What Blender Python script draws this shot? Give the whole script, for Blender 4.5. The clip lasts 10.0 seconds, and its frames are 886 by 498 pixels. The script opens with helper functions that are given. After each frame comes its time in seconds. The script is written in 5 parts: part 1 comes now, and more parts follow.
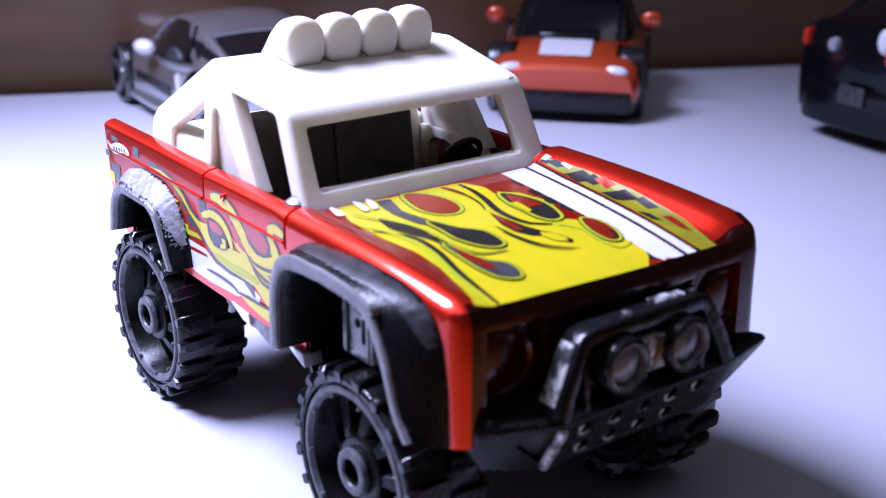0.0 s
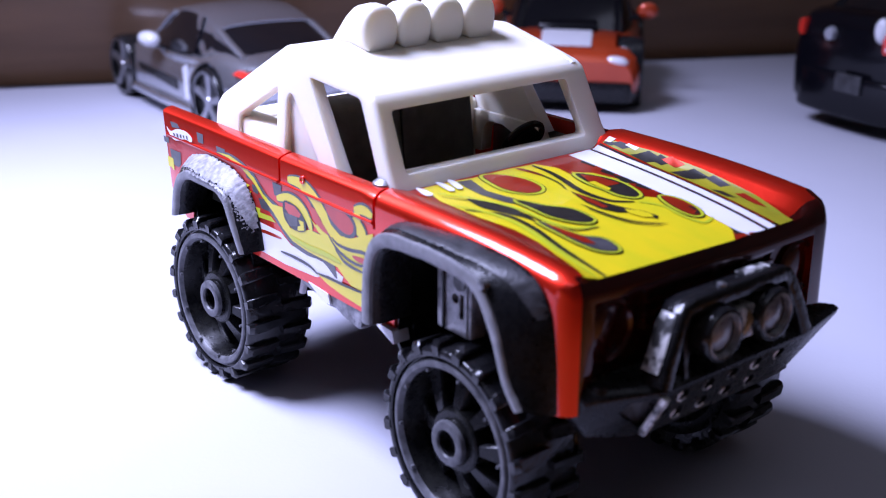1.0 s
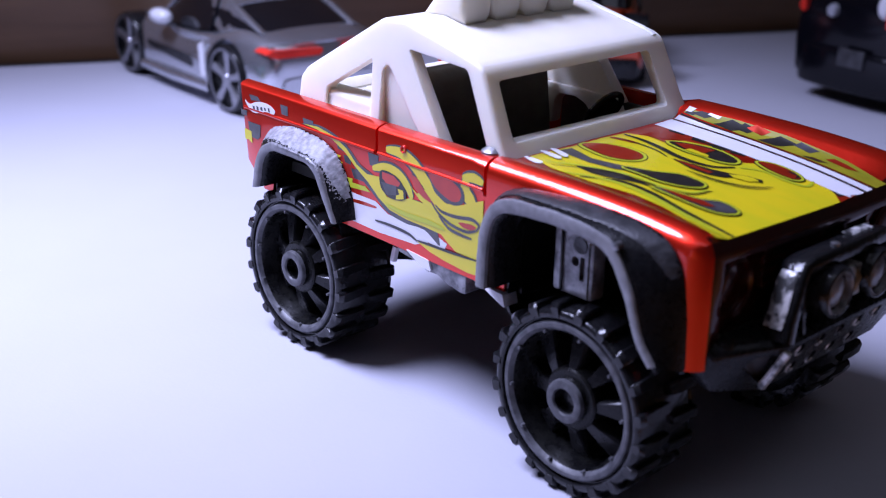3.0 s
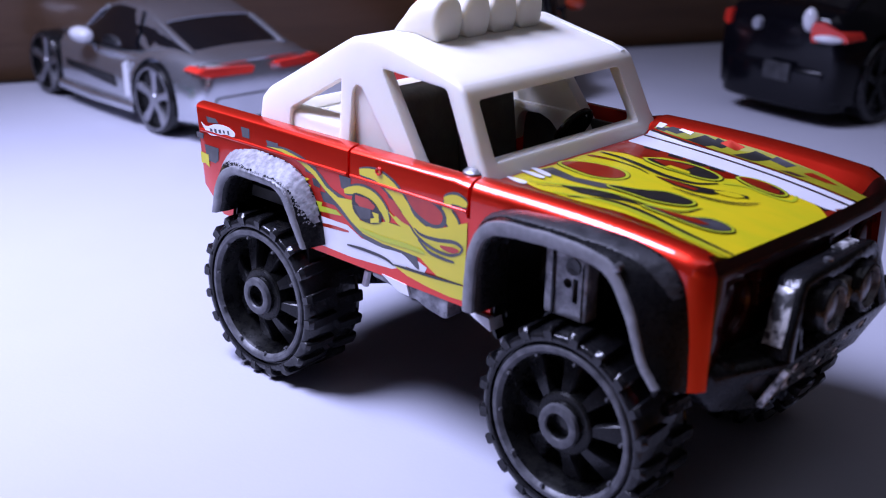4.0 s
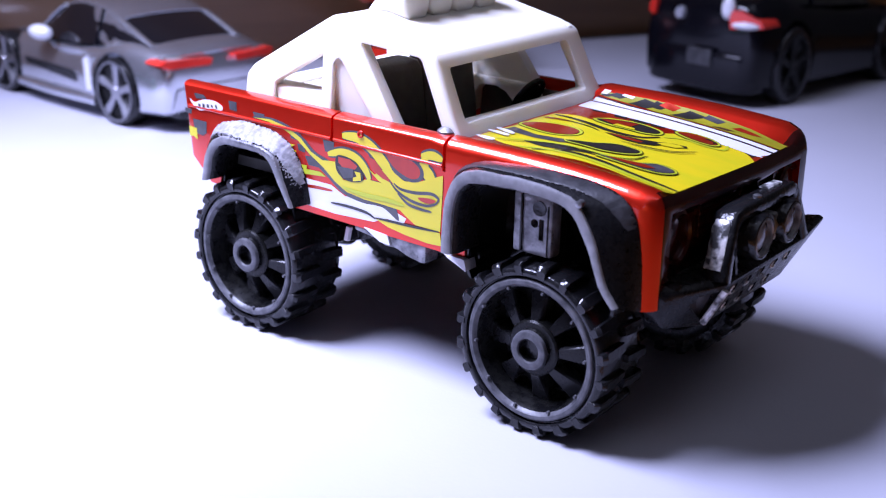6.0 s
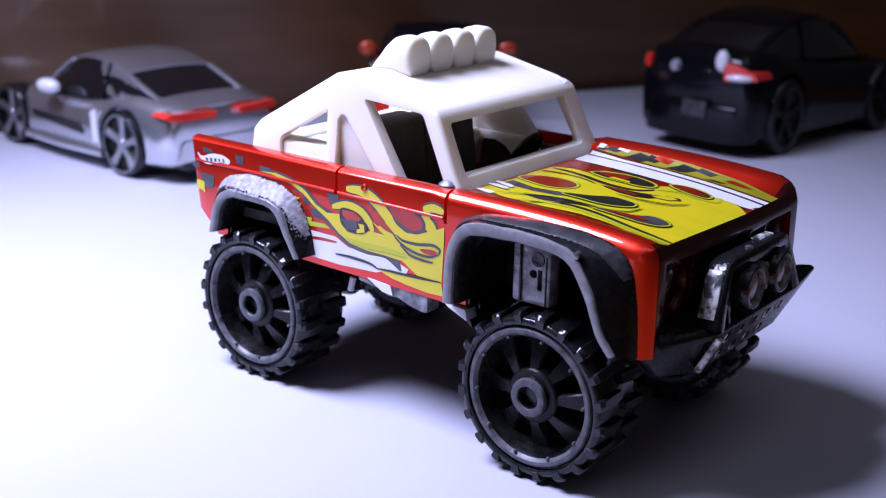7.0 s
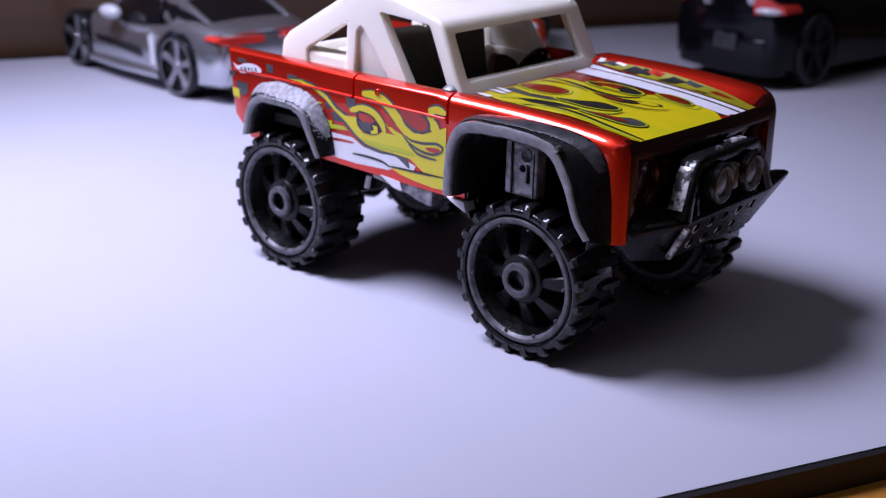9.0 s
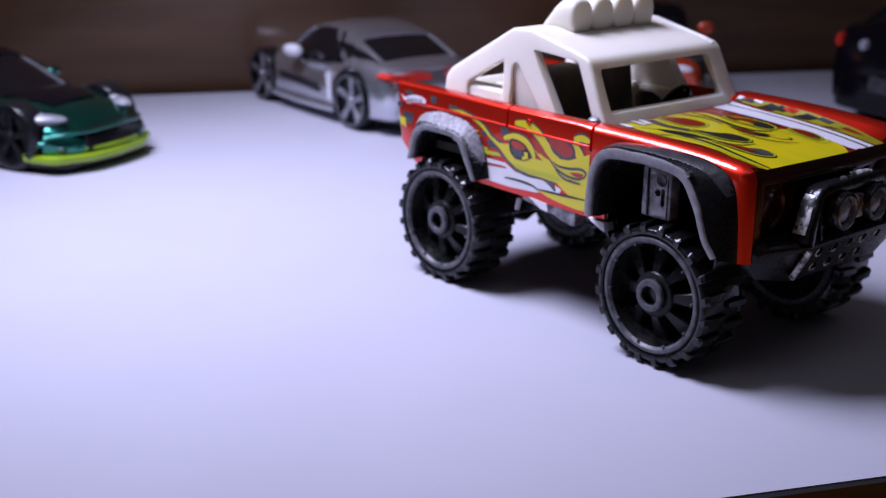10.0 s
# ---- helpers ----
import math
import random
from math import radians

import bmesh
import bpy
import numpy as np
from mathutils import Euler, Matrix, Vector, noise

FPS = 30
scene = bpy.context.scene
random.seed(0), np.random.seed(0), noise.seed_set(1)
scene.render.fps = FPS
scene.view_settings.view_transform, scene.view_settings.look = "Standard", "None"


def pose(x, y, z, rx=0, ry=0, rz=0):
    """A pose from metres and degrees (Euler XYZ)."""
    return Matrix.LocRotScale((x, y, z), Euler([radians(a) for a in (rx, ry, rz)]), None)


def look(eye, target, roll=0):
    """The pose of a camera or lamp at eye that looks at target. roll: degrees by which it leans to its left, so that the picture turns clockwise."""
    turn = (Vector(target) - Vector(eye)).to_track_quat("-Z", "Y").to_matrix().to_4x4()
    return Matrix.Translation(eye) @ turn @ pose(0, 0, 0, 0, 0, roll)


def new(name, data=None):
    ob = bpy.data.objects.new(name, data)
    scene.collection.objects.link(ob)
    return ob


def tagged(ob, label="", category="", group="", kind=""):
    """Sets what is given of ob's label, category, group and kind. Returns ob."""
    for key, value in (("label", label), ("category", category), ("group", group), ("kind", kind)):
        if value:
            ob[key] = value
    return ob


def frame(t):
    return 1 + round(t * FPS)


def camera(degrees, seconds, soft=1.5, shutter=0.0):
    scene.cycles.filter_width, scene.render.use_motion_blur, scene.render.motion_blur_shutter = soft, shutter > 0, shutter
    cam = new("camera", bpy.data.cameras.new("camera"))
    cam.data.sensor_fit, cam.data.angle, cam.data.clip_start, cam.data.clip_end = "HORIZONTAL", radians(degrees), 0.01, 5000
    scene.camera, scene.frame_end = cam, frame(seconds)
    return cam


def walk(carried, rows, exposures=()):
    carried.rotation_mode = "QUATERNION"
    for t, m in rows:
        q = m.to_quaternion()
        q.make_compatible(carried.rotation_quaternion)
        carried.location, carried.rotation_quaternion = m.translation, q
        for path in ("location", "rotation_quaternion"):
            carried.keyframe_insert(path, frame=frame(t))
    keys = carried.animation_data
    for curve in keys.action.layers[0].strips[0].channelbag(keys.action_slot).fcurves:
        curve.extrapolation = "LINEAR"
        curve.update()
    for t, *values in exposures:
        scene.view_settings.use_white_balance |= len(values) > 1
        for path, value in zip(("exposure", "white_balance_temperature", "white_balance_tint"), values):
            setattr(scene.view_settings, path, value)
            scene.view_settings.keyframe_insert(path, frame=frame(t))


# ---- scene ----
MM = 0.001
cam = camera(40.55, 10.0, soft=1.1)

# the camera's way: seconds, eye, target in millimetres, roll in degrees
PATH = [
    (0, (87.71, -58.89, 56.45), (-2.32, 8.96, 15.33), 0.35),
    (0.5, (86.03, -64.55, 56.30), (-1.79, 5.81, 14.62), 0.57),
    (1, (83.35, -69.90, 56.07), (-3.27, 2.05, 14.60), 0.65),
    (1.5, (81.12, -75.66, 56.11), (-4.70, -2.66, 14.79), 0.65),
    (2, (83.67, -79.33, 56.49), (-3.23, -7.15, 16.01), 0.67),
    (2.5, (84.04, -79.45, 55.99), (-2.82, -7.23, 15.50), 0.77),
    (2.7, (81.05, -80.77, 55.80), (-4.01, -7.19, 13.96), 0.86),
    (3.8, (70.79, -86.03, 55.71), (-6.06, -4.09, 13.53), 1.62),
    (4, (69.18, -86.20, 55.48), (-5.94, -2.43, 13.78), 1.58),
    (4.5, (68.18, -87.85, 55.82), (-2.89, -0.24, 14.93), 1.66),
    (5, (68.62, -88.24, 56.11), (-0.42, 2.10, 17.74), 1.59),
    (5.5, (70.08, -92.18, 55.41), (1.67, -1.95, 15.67), 1.58),
    (5.7, (72.64, -97.27, 54.75), (3.09, -8.48, 13.76), 1.51),
    (6.8, (76.13, -102.19, 55.91), (6.78, -11.87, 18.05), 1.34),
    (7, (76.47, -102.70, 56.18), (5.97, -12.64, 19.88), 1.25),
    (7.5, (82.13, -104.04, 55.98), (9.72, -15.66, 19.31), 0.93),
    (8, (86.46, -106.86, 55.69), (12.16, -20.72, 17.51), 0.73),
    (8.5, (86.58, -106.19, 55.33), (12.82, -20.49, 15.13), 1.16),
    (9, (91.02, -108.97, 55.11), (16.36, -24.59, 13.79), 1.29),
    (9.5, (99.00, -116.17, 56.01), (16.57, -38.32, 16.70), 0.98),
    (10, (102.20, -117.47, 56.18), (15.23, -43.69, 18.89), 0.76),
]
walk(cam, [(t, look(Vector(eye) * MM, Vector(target) * MM, roll)) for t, eye, target, roll in PATH],
     exposures=[(0.0, 0.24, 6150, 12), (1.0, 0.06, 6150, 12), (2.0, -0.2, 6150, 12), (2.7, -0.38, 6150, 12), (4.0, -0.38, 6150, 12), (4.5, -0.09, 6150, 12), (5.0, 0.2, 6150, 12), (5.5, 0.33, 6150, 12), (7.0, -0.1, 6250, 12), (7.5, -0.2, 6400, 11), (8.5, -0.48, 6600, 9), (9.0, -0.48, 6850, 9), (10.0, -0.62, 6850, 9)])
cam.data.dof.use_dof = True
cam.data.dof.focus_distance = 0.118
cam.data.dof.aperture_fstop = 48.0

# ---------------------------------------------------------------- light
# Even fill light with no seen source, let in over the ceiling's gap.
world = bpy.data.worlds.new("room_fill")
world.use_nodes = True
world.node_tree.nodes["Background"].inputs["Color"].default_value = (0.30, 0.305, 0.395, 1)
world.node_tree.nodes["Background"].inputs["Strength"].default_value = 1.95
scene.world = world


torch = bpy.data.lights.new("torch_light", "SPOT")
torch.energy, torch.color, torch.shadow_soft_size = 8.3, (0.63, 0.65, 1.0), 0.058
torch.spot_size, torch.spot_blend = radians(75), 1.0
new("torch_light", torch).matrix_world = look(Vector((-98, -82, 205)) * MM, Vector((-42, -12, 0)) * MM)

# ---------------------------------------------------------------- materials
def material(name, colour, rough=0.5, metal=0.0, coat=0.0, second=None, size=0.004, amount=0.5, bump=0.0, bump_size=0.001,
             rough_var=0.0, stretch=(1, 1, 1), sub=0.0, spec=0.5):
    """A surface with two scales of variation: size of the patches and bump_size of the grain, in metres."""
    mat = bpy.data.materials.new(name)
    mat.use_nodes = True
    nodes, links = mat.node_tree.nodes, mat.node_tree.links
    bsdf = nodes["Principled BSDF"]
    bsdf.inputs["Roughness"].default_value = rough
    bsdf.inputs["Metallic"].default_value = metal
    bsdf.inputs["Coat Weight"].default_value = coat
    bsdf.inputs["Coat Roughness"].default_value = 0.06
    bsdf.inputs["Specular IOR Level"].default_value = spec
    if sub:
        bsdf.inputs["Subsurface Weight"].default_value = sub
        bsdf.inputs["Subsurface Radius"].default_value = (1, 0.93, 0.82)
        bsdf.inputs["Subsurface Scale"].default_value = 0.0009
    coords = nodes.new("ShaderNodeTexCoord")
    place = nodes.new("ShaderNodeMapping")
    place.inputs["Scale"].default_value = stretch
    links.new(coords.outputs["Object"], place.inputs["Vector"])

    def grain(scale, detail):
        tex = nodes.new("ShaderNodeTexNoise")
        tex.inputs["Scale"].default_value = 1 / scale
        tex.inputs["Detail"].default_value = detail
        links.new(place.outputs["Vector"], tex.inputs["Vector"])
        return tex

    patches = grain(size, 6)
    ramp = nodes.new("ShaderNodeValToRGB")
    ramp.color_ramp.elements[0].position, ramp.color_ramp.elements[1].position = 0.5 - amount / 2, 0.5 + amount / 2
    second = second or tuple(c * 0.8 for c in colour)
    ramp.color_ramp.elements[0].color, ramp.color_ramp.elements[1].color = (*second, 1), (*colour, 1)
    links.new(patches.outputs["Fac"], ramp.inputs["Fac"])
    links.new(ramp.outputs["Color"], bsdf.inputs["Base Color"])
    if rough_var:
        wear = nodes.new("ShaderNodeMapRange")
        wear.inputs["To Min"].default_value, wear.inputs["To Max"].default_value = rough - rough_var, rough + rough_var
        links.new(grain(size * 0.6, 4).outputs["Fac"], wear.inputs["Value"])
        links.new(wear.outputs["Result"], bsdf.inputs["Roughness"])
    if bump:
        relief = nodes.new("ShaderNodeBump")
        relief.inputs["Strength"].default_value = bump
        relief.inputs["Distance"].default_value = bump_size * 0.3
        links.new(grain(bump_size, 3).outputs["Fac"], relief.inputs["Height"])
        links.new(relief.outputs["Normal"], bsdf.inputs["Normal"])
    return mat


RED = material("red_metallic_paint", (0.82, 0.028, 0.008), 0.36, 0.8, 1.0, (0.70, 0.020, 0.006), 0.006, 0.6, 0.08, 0.0004, 0.06, spec=0.5)
RED_PRINT = material("red_print", (0.60, 0.040, 0.012), 0.3, 0.5, 0.9, (0.40, 0.022, 0.008), 0.003, 0.5)
# Darker copy of the red: shade on the nose put into colour.
RED_SHADED = material("red_paint_shaded", (0.060, 0.004, 0.003), 0.24, 0.4, 0.7, (0.035, 0.002, 0.002), 0.004, 0.5, 0.05, 0.0004, spec=0.4)
WHITE = material("ivory_plastic", (0.85, 0.81, 0.71), 0.42, 0, 0.0, (0.79, 0.75, 0.65), 0.008, 0.5, 0.08, 0.0005, 0.06, sub=1.0)
BLACK = material("black_plastic", (0.007, 0.007, 0.008), 0.17, 0, 0.12, (0.012, 0.012, 0.013), 0.0009, 0.3, 0.55, 0.0007, 0.1, spec=0.36)
SCUFFED = material("scuffed_black_plastic", (0.005, 0.005, 0.006), 0.28, 0, 0.0, (0.012, 0.012, 0.013), 0.0009, 0.4, 0.4, 0.0003, 0.1, spec=0.25)
SCUFFED_GREY = material("scuffed_grey_plastic", (0.062, 0.062, 0.067), 0.4, 0, 0.0, (0.022, 0.022, 0.024), 0.0016, 0.4, 0.5, 0.0003, 0.1, spec=0.4)
FROSTED = material("frosted_plastic", (0.40, 0.40, 0.43), 0.5, 0, 0.0, (0.15, 0.15, 0.16), 0.0006, 0.45, 0.6, 0.0003, 0.1, spec=0.4)
RUBBER = material("tyre_rubber", (0.018, 0.018, 0.0195), 0.19, 0, 0.0, (0.007, 0.007, 0.008), 0.002, 0.5, 0.35, 0.0007, 0.1, spec=0.42)
RIM_BLACK = material("black_rim_plastic", (0.003, 0.003, 0.0035), 0.28, 0, 0.0, (0.011, 0.011, 0.010), 0.0011, 0.2, 0.15, 0.0004, 0.1, spec=0.2)
# Lighter copy of the rim's black; the dish keeps shade in its colour.
SPOKE_BLACK = material("rim_plastic_lit", (0.018, 0.018, 0.019), 0.28, 0, 0.0, (0.008, 0.008, 0.009), 0.002, 0.4, 0.15, 0.0004, 0.1, spec=0.3)
LIP_GREY = material("rubbed_rim_edge", (0.13, 0.13, 0.14), 0.36, 0, 0.0, (0.04, 0.04, 0.045), 0.0010, 0.4, 0.25, 0.0004, 0.08, spec=0.35)
SCUFFED_METAL = material("paint_worn_to_metal", (0.85, 0.84, 0.83), 0.32, 0.3, 0, (0.06, 0.06, 0.06), 0.0011, 0.16, 0.5, 0.0004, 0.1)
SHOCK_GREY = material("grey_moulding", (0.38, 0.38, 0.40), 0.3, 0.2, 0.3, (0.035, 0.035, 0.04), 0.0014, 0.38, 0.6, 0.0012, 0.1)
RIM_LIT_GREY = material("rubbed_lit_edge", (0.26, 0.26, 0.275), 0.4, 0.0, 0.1, (0.15, 0.15, 0.16), 0.0012, 0.4, 0.3, 0.0005, 0.1)
STEEL = material("worn_steel", (0.42, 0.42, 0.43), 0.38, 0.85, 0, (0.16, 0.16, 0.17), 0.0016, 0.4, 0.3, 0.0004, 0.1)
BRASS = material("axle_end_steel", (0.33, 0.25, 0.15), 0.45, 0.9, 0, (0.2, 0.14, 0.08), 0.001, 0.4)
SEAT = material("dark_seat_plastic", (0.10, 0.10, 0.085), 0.5, 0, 0, (0.05, 0.05, 0.043), 0.002, 0.5, 0.2, 0.0005)
YELLOW = material("yellow_print", (0.80, 0.60, 0.010), 0.36, 0, 0.9, (0.60, 0.56, 0.012), 0.0035, 0.45, 0.10, 0.0004, spec=0.3, stretch=(0.5, 1.4, 1))
LIME = material("lime_print", (0.52, 0.55, 0.02), 0.38, 0, 0.5, (0.44, 0.50, 0.02), 0.004, 0.6)
OLIVE = material("olive_print", (0.33, 0.29, 0.012), 0.38, 0, 0.5, (0.20, 0.20, 0.012), 0.0025, 0.5)
INK = material("black_print", (0.010, 0.009, 0.008), 0.4, 0, 0.8, (0.024, 0.022, 0.02), 0.002, 0.5, spec=0.25)
GREY_PRINT = material("grey_print", (0.085, 0.083, 0.09), 0.4, 0.1, 0.8, (0.04, 0.038, 0.04), 0.0015, 0.5, spec=0.3)
WHITE_PRINT = material("white_print", (0.80, 0.79, 0.82), 0.4, 0, 0.4, (0.72, 0.71, 0.75), 0.003, 0.5)
GLASS_GREY = material("lamp_lens", (0.32, 0.33, 0.37), 0.22, 0.15, 0.5, (0.08, 0.08, 0.10), 0.0009, 0.4)
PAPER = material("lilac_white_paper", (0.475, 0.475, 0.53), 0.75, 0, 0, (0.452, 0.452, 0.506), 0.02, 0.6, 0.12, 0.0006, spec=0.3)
BOARD = material("black_card", (0.010, 0.009, 0.010), 0.6, 0, 0, (0.006, 0.005, 0.006), 0.004, 0.5, 0.2, 0.0005)
WALL_WOOD = material("brown_wood", (0.26, 0.138, 0.067), 0.42, 0, 0.2, (0.145, 0.075, 0.036), 0.012, 0.7, 0.15, 0.002, 0.06, stretch=(0.25, 0.25, 2.5))
TABLE_WOOD = material("orange_wood", (0.62, 0.27, 0.05), 0.42, 0, 0.2, (0.40, 0.14, 0.022), 0.010, 0.5, 0.15, 0.001, 0.06, stretch=(0.4, 2, 1))
ROOM_PAINT = material("room_paint", (0.50, 0.47, 0.43), 0.8, 0, 0, (0.46, 0.43, 0.40), 0.4, 0.6)
SILVER = material("silver_car_paint", (0.70, 0.71, 0.75), 0.22, 0.88, 0.8, (0.58, 0.59, 0.63), 0.006, 0.6)
DARK_GLASS = material("smoked_window", (0.008, 0.008, 0.010), 0.12, 0, 0.6, (0.006, 0.006, 0.008), 0.01, 0.5)
TAIL_RED = material("red_lamp_plastic", (0.85, 0.05, 0.03), 0.2, 0, 0.8, (0.75, 0.03, 0.02), 0.003, 0.5)
LAMP_WHITE = material("clear_lamp_plastic", (0.85, 0.85, 0.88), 0.22, 0.0, 0.9, (0.72, 0.72, 0.76), 0.002, 0.5)
ORANGE = material("orange_car_paint", (0.62, 0.075, 0.018), 0.3, 0.35, 0.9, (0.52, 0.055, 0.014), 0.006, 0.6)
JET = material("black_car_paint", (0.004, 0.004, 0.006), 0.16, 0.0, 0.15, (0.003, 0.003, 0.005), 0.01, 0.5, spec=0.22)
GREEN = material("dark_green_car_paint", (0.010, 0.22, 0.16), 0.2, 0.92, 1.0, (0.006, 0.15, 0.11), 0.006, 0.6)
HEADLAMP = material("headlamp_plastic", (0.40, 0.41, 0.44), 0.25, 0.0, 0.9, (0.22, 0.22, 0.25), 0.002, 0.4)
LIME_TRIM = material("lime_splitter", (0.36, 0.55, 0.02), 0.35, 0, 0.5, (0.30, 0.48, 0.02), 0.004, 0.5)
CHROME = material("silver_wheel", (0.46, 0.46, 0.49), 0.3, 0.9, 0, (0.34, 0.34, 0.37), 0.003, 0.5)


# ---------------------------------------------------------------- building helpers (shapes in millimetres)
def part(name, bm, mat, parent=None, label="", angle=35, matrix=None):
    """Links a bmesh as one mesh object under a thing or a part."""
    bmesh.ops.recalc_face_normals(bm, faces=bm.faces)
    mesh = bpy.data.meshes.new(name)
    if matrix is not None:
        bm.transform(matrix)
    bm.transform(Matrix.Scale(MM, 4))
    bm.to_mesh(mesh)
    bm.free()
    mesh.materials.append(mat)
    mesh.polygons.foreach_set("use_smooth", [True] * len(mesh.polygons))
    mesh.set_sharp_from_angle(angle=radians(angle))
    ob = new(name, mesh)
    if parent is not None:
        ob.parent = parent
    if label:
        tagged(ob, label)
    return ob


def empty(name, label, category, m=None, group=""):
    ob = new(name)
    ob.empty_display_size = 0.01
    if m is not None:
        ob.matrix_world = m
    return tagged(ob, label, category, group)


def at_mm(x, y, z, turn=0.0):
    return Matrix.Translation(Vector((x, y, z)) * MM) @ Matrix.Rotation(radians(turn), 4, "Z")


def rounded(points, r, steps=4):
    """A closed outline with its corners rounded."""
    out, n = [], len(points)
    for i in range(n):
        a, b, c = (Vector(points[j % n]) for j in (i - 1, i, i + 1))
        ab, cb = a - b, c - b
        k = min(r, ab.length * 0.45, cb.length * 0.45)
        p, q = b + ab.normalized() * k, b + cb.normalized() * k
        for s in range(steps + 1):
            u = s / steps
            out.append(tuple(p * (1 - u) ** 2 + b * 2 * u * (1 - u) + q * u * u))
    return out


def smooth_loop(points, steps=6):
    """A closed flowing outline through the given points."""
    out, n = [], len(points)
    for i in range(n):
        p0, p1, p2, p3 = (Vector(points[j % n]) for j in (i - 1, i, i + 1, i + 2))
        for s in range(steps):
            u = s / steps
            out.append(tuple(0.5 * (2 * p1 + (p2 - p0) * u + (2 * p0 - 5 * p1 + 4 * p2 - p3) * u * u + (3 * p1 - p0 - 3 * p2 + p3) * u ** 3)))
    return out


def prism(points, low, high, axis="y"):
    """An outline drawn out along an axis; the outline's two numbers are the other two axes in order."""
    bm = bmesh.new()

    def spot(p, h):
        return {"x": (h, p[0], p[1]), "y": (p[0], h, p[1]), "z": (p[0], p[1], h)}[axis]

    a = [bm.verts.new(spot(p, low)) for p in points]
    b = [bm.verts.new(spot(p, high)) for p in points]
    bm.faces.new(a)
    bm.faces.new(b[::-1])
    for i in range(len(a)):
        j = (i + 1) % len(a)
        bm.faces.new((a[i], a[j], b[j], b[i]))
    bmesh.ops.recalc_face_normals(bm, faces=bm.faces)
    return bm


def box(x0, x1, y0, y1, z0, z1, bevel=0.0, steps=2):
    bm = prism([(x0, z0), (x1, z0), (x1, z1), (x0, z1)], y0, y1)
    if bevel:
        bmesh.ops.bevel(bm, geom=bm.edges[:], offset=bevel, segments=steps, profile=0.5, affect="EDGES", clamp_overlap=True)
    return bm


def loft(rings, caps=True, ring_closed=True):
    bm = bmesh.new()
    rows = [[bm.verts.new(p) for p in ring] for ring in rings]
    n = len(rows[0])
    for a, b in zip(rows, rows[1:]):
        for i in range(n if ring_closed else n - 1):
            j = (i + 1) % n
            bm.faces.new((a[i], a[j], b[j], b[i]))
    if caps:
        bm.faces.new(rows[0][::-1])
        bm.faces.new(rows[-1])
    bmesh.ops.recalc_face_normals(bm, faces=bm.faces)
    return bm


def lathe(profile, steps=48, axis="y", centre=(0, 0, 0), ring=False):
    """A profile of (along the axis, radius) turned round the axis; ring: the profile closes on itself."""
    if ring:
        profile = [*profile, profile[0]]
    rings = []
    for h, r in profile:
        ring_pts = []
        for k in range(steps):
            c, s = math.cos(2 * math.pi * k / steps) * r, math.sin(2 * math.pi * k / steps) * r
            p = {"x": (h, c, s), "y": (c, h, s), "z": (c, s, h)}[axis]
            ring_pts.append(tuple(Vector(p) + Vector(centre)))
        rings.append(ring_pts)
    return loft(rings, caps=not ring)


def tube(path, half_w, half_h, up=(0, 0, 1), steps=12, power=2.6):
    """A bar of rounded section along a path."""
    pts = [Vector(p) for p in path]
    rings = []
    for i, p in enumerate(pts):
        ahead = ((pts[min(i + 1, len(pts) - 1)] - p).normalized() + (p - pts[max(i - 1, 0)]).normalized()).normalized()
        side = ahead.cross(Vector(up)).normalized()
        top = side.cross(ahead).normalized()
        ring = []
        for k in range(steps):
            a = 2 * math.pi * k / steps
            c, s = math.cos(a), math.sin(a)
            c, s = math.copysign(abs(c) ** (2 / power), c), math.copysign(abs(s) ** (2 / power), s)
            ring.append(tuple(p + side * c * half_w + top * s * half_h))
        rings.append(ring)
    return loft(rings)


def join(target, *others):
    for other in others:
        mesh = bpy.data.meshes.new("piece")
        other.to_mesh(mesh)
        other.free()
        target.from_mesh(mesh)
        bpy.data.meshes.remove(mesh)
    return target


def carve(bm, cutters, mode="DIFFERENCE"):
    """The solid with each of the cutters taken away (or added)."""
    def held(b):
        bmesh.ops.recalc_face_normals(b, faces=b.faces)
        mesh = bpy.data.meshes.new("solid")
        b.to_mesh(mesh)
        b.free()
        return new("solid", mesh)

    body, tools = held(bm), [held(c) for c in cutters]
    for tool in tools:
        mod = body.modifiers.new("cut", "BOOLEAN")
        mod.operation, mod.solver, mod.object = mode, "EXACT", tool
    bpy.context.view_layer.update()
    done = body.evaluated_get(bpy.context.evaluated_depsgraph_get()).to_mesh()
    out = bmesh.new()
    out.from_mesh(done)
    for ob in (body, *tools):
        mesh = ob.data
        bpy.data.objects.remove(ob)
        bpy.data.meshes.remove(mesh)
    return out


def bevelled(bm, width, steps=3, sharp=30, where=None):
    edges = [e for e in bm.edges if len(e.link_faces) == 2 and e.calc_face_angle(0) > radians(sharp) and (where is None or where(e))]
    bmesh.ops.bevel(bm, geom=edges, offset=width, segments=steps, profile=0.5, affect="EDGES", clamp_overlap=True)
    return bm


# ---------------------------------------------------------------- the setting
# across and along the sheet, whose long side lies 65 degrees from the truck's length
ACROSS, ALONG = Vector((0.9063, -0.4226, 0)), Vector((0.4226, 0.9063, 0))


def slab(name, n0, n1, s0, s1, z0, z1, mat, kind_label, category, bevel=0.0):
    corners = [ACROSS * n + ALONG * s for n, s in ((n0, s0), (n1, s0), (n1, s1), (n0, s1))]
    bm = prism([(c.x, c.y) for c in corners], z0, z1, "z")
    if bevel:
        bevelled(bm, bevel, 2)
    return tagged(part(name, bm, mat), kind_label, category, kind="structure")


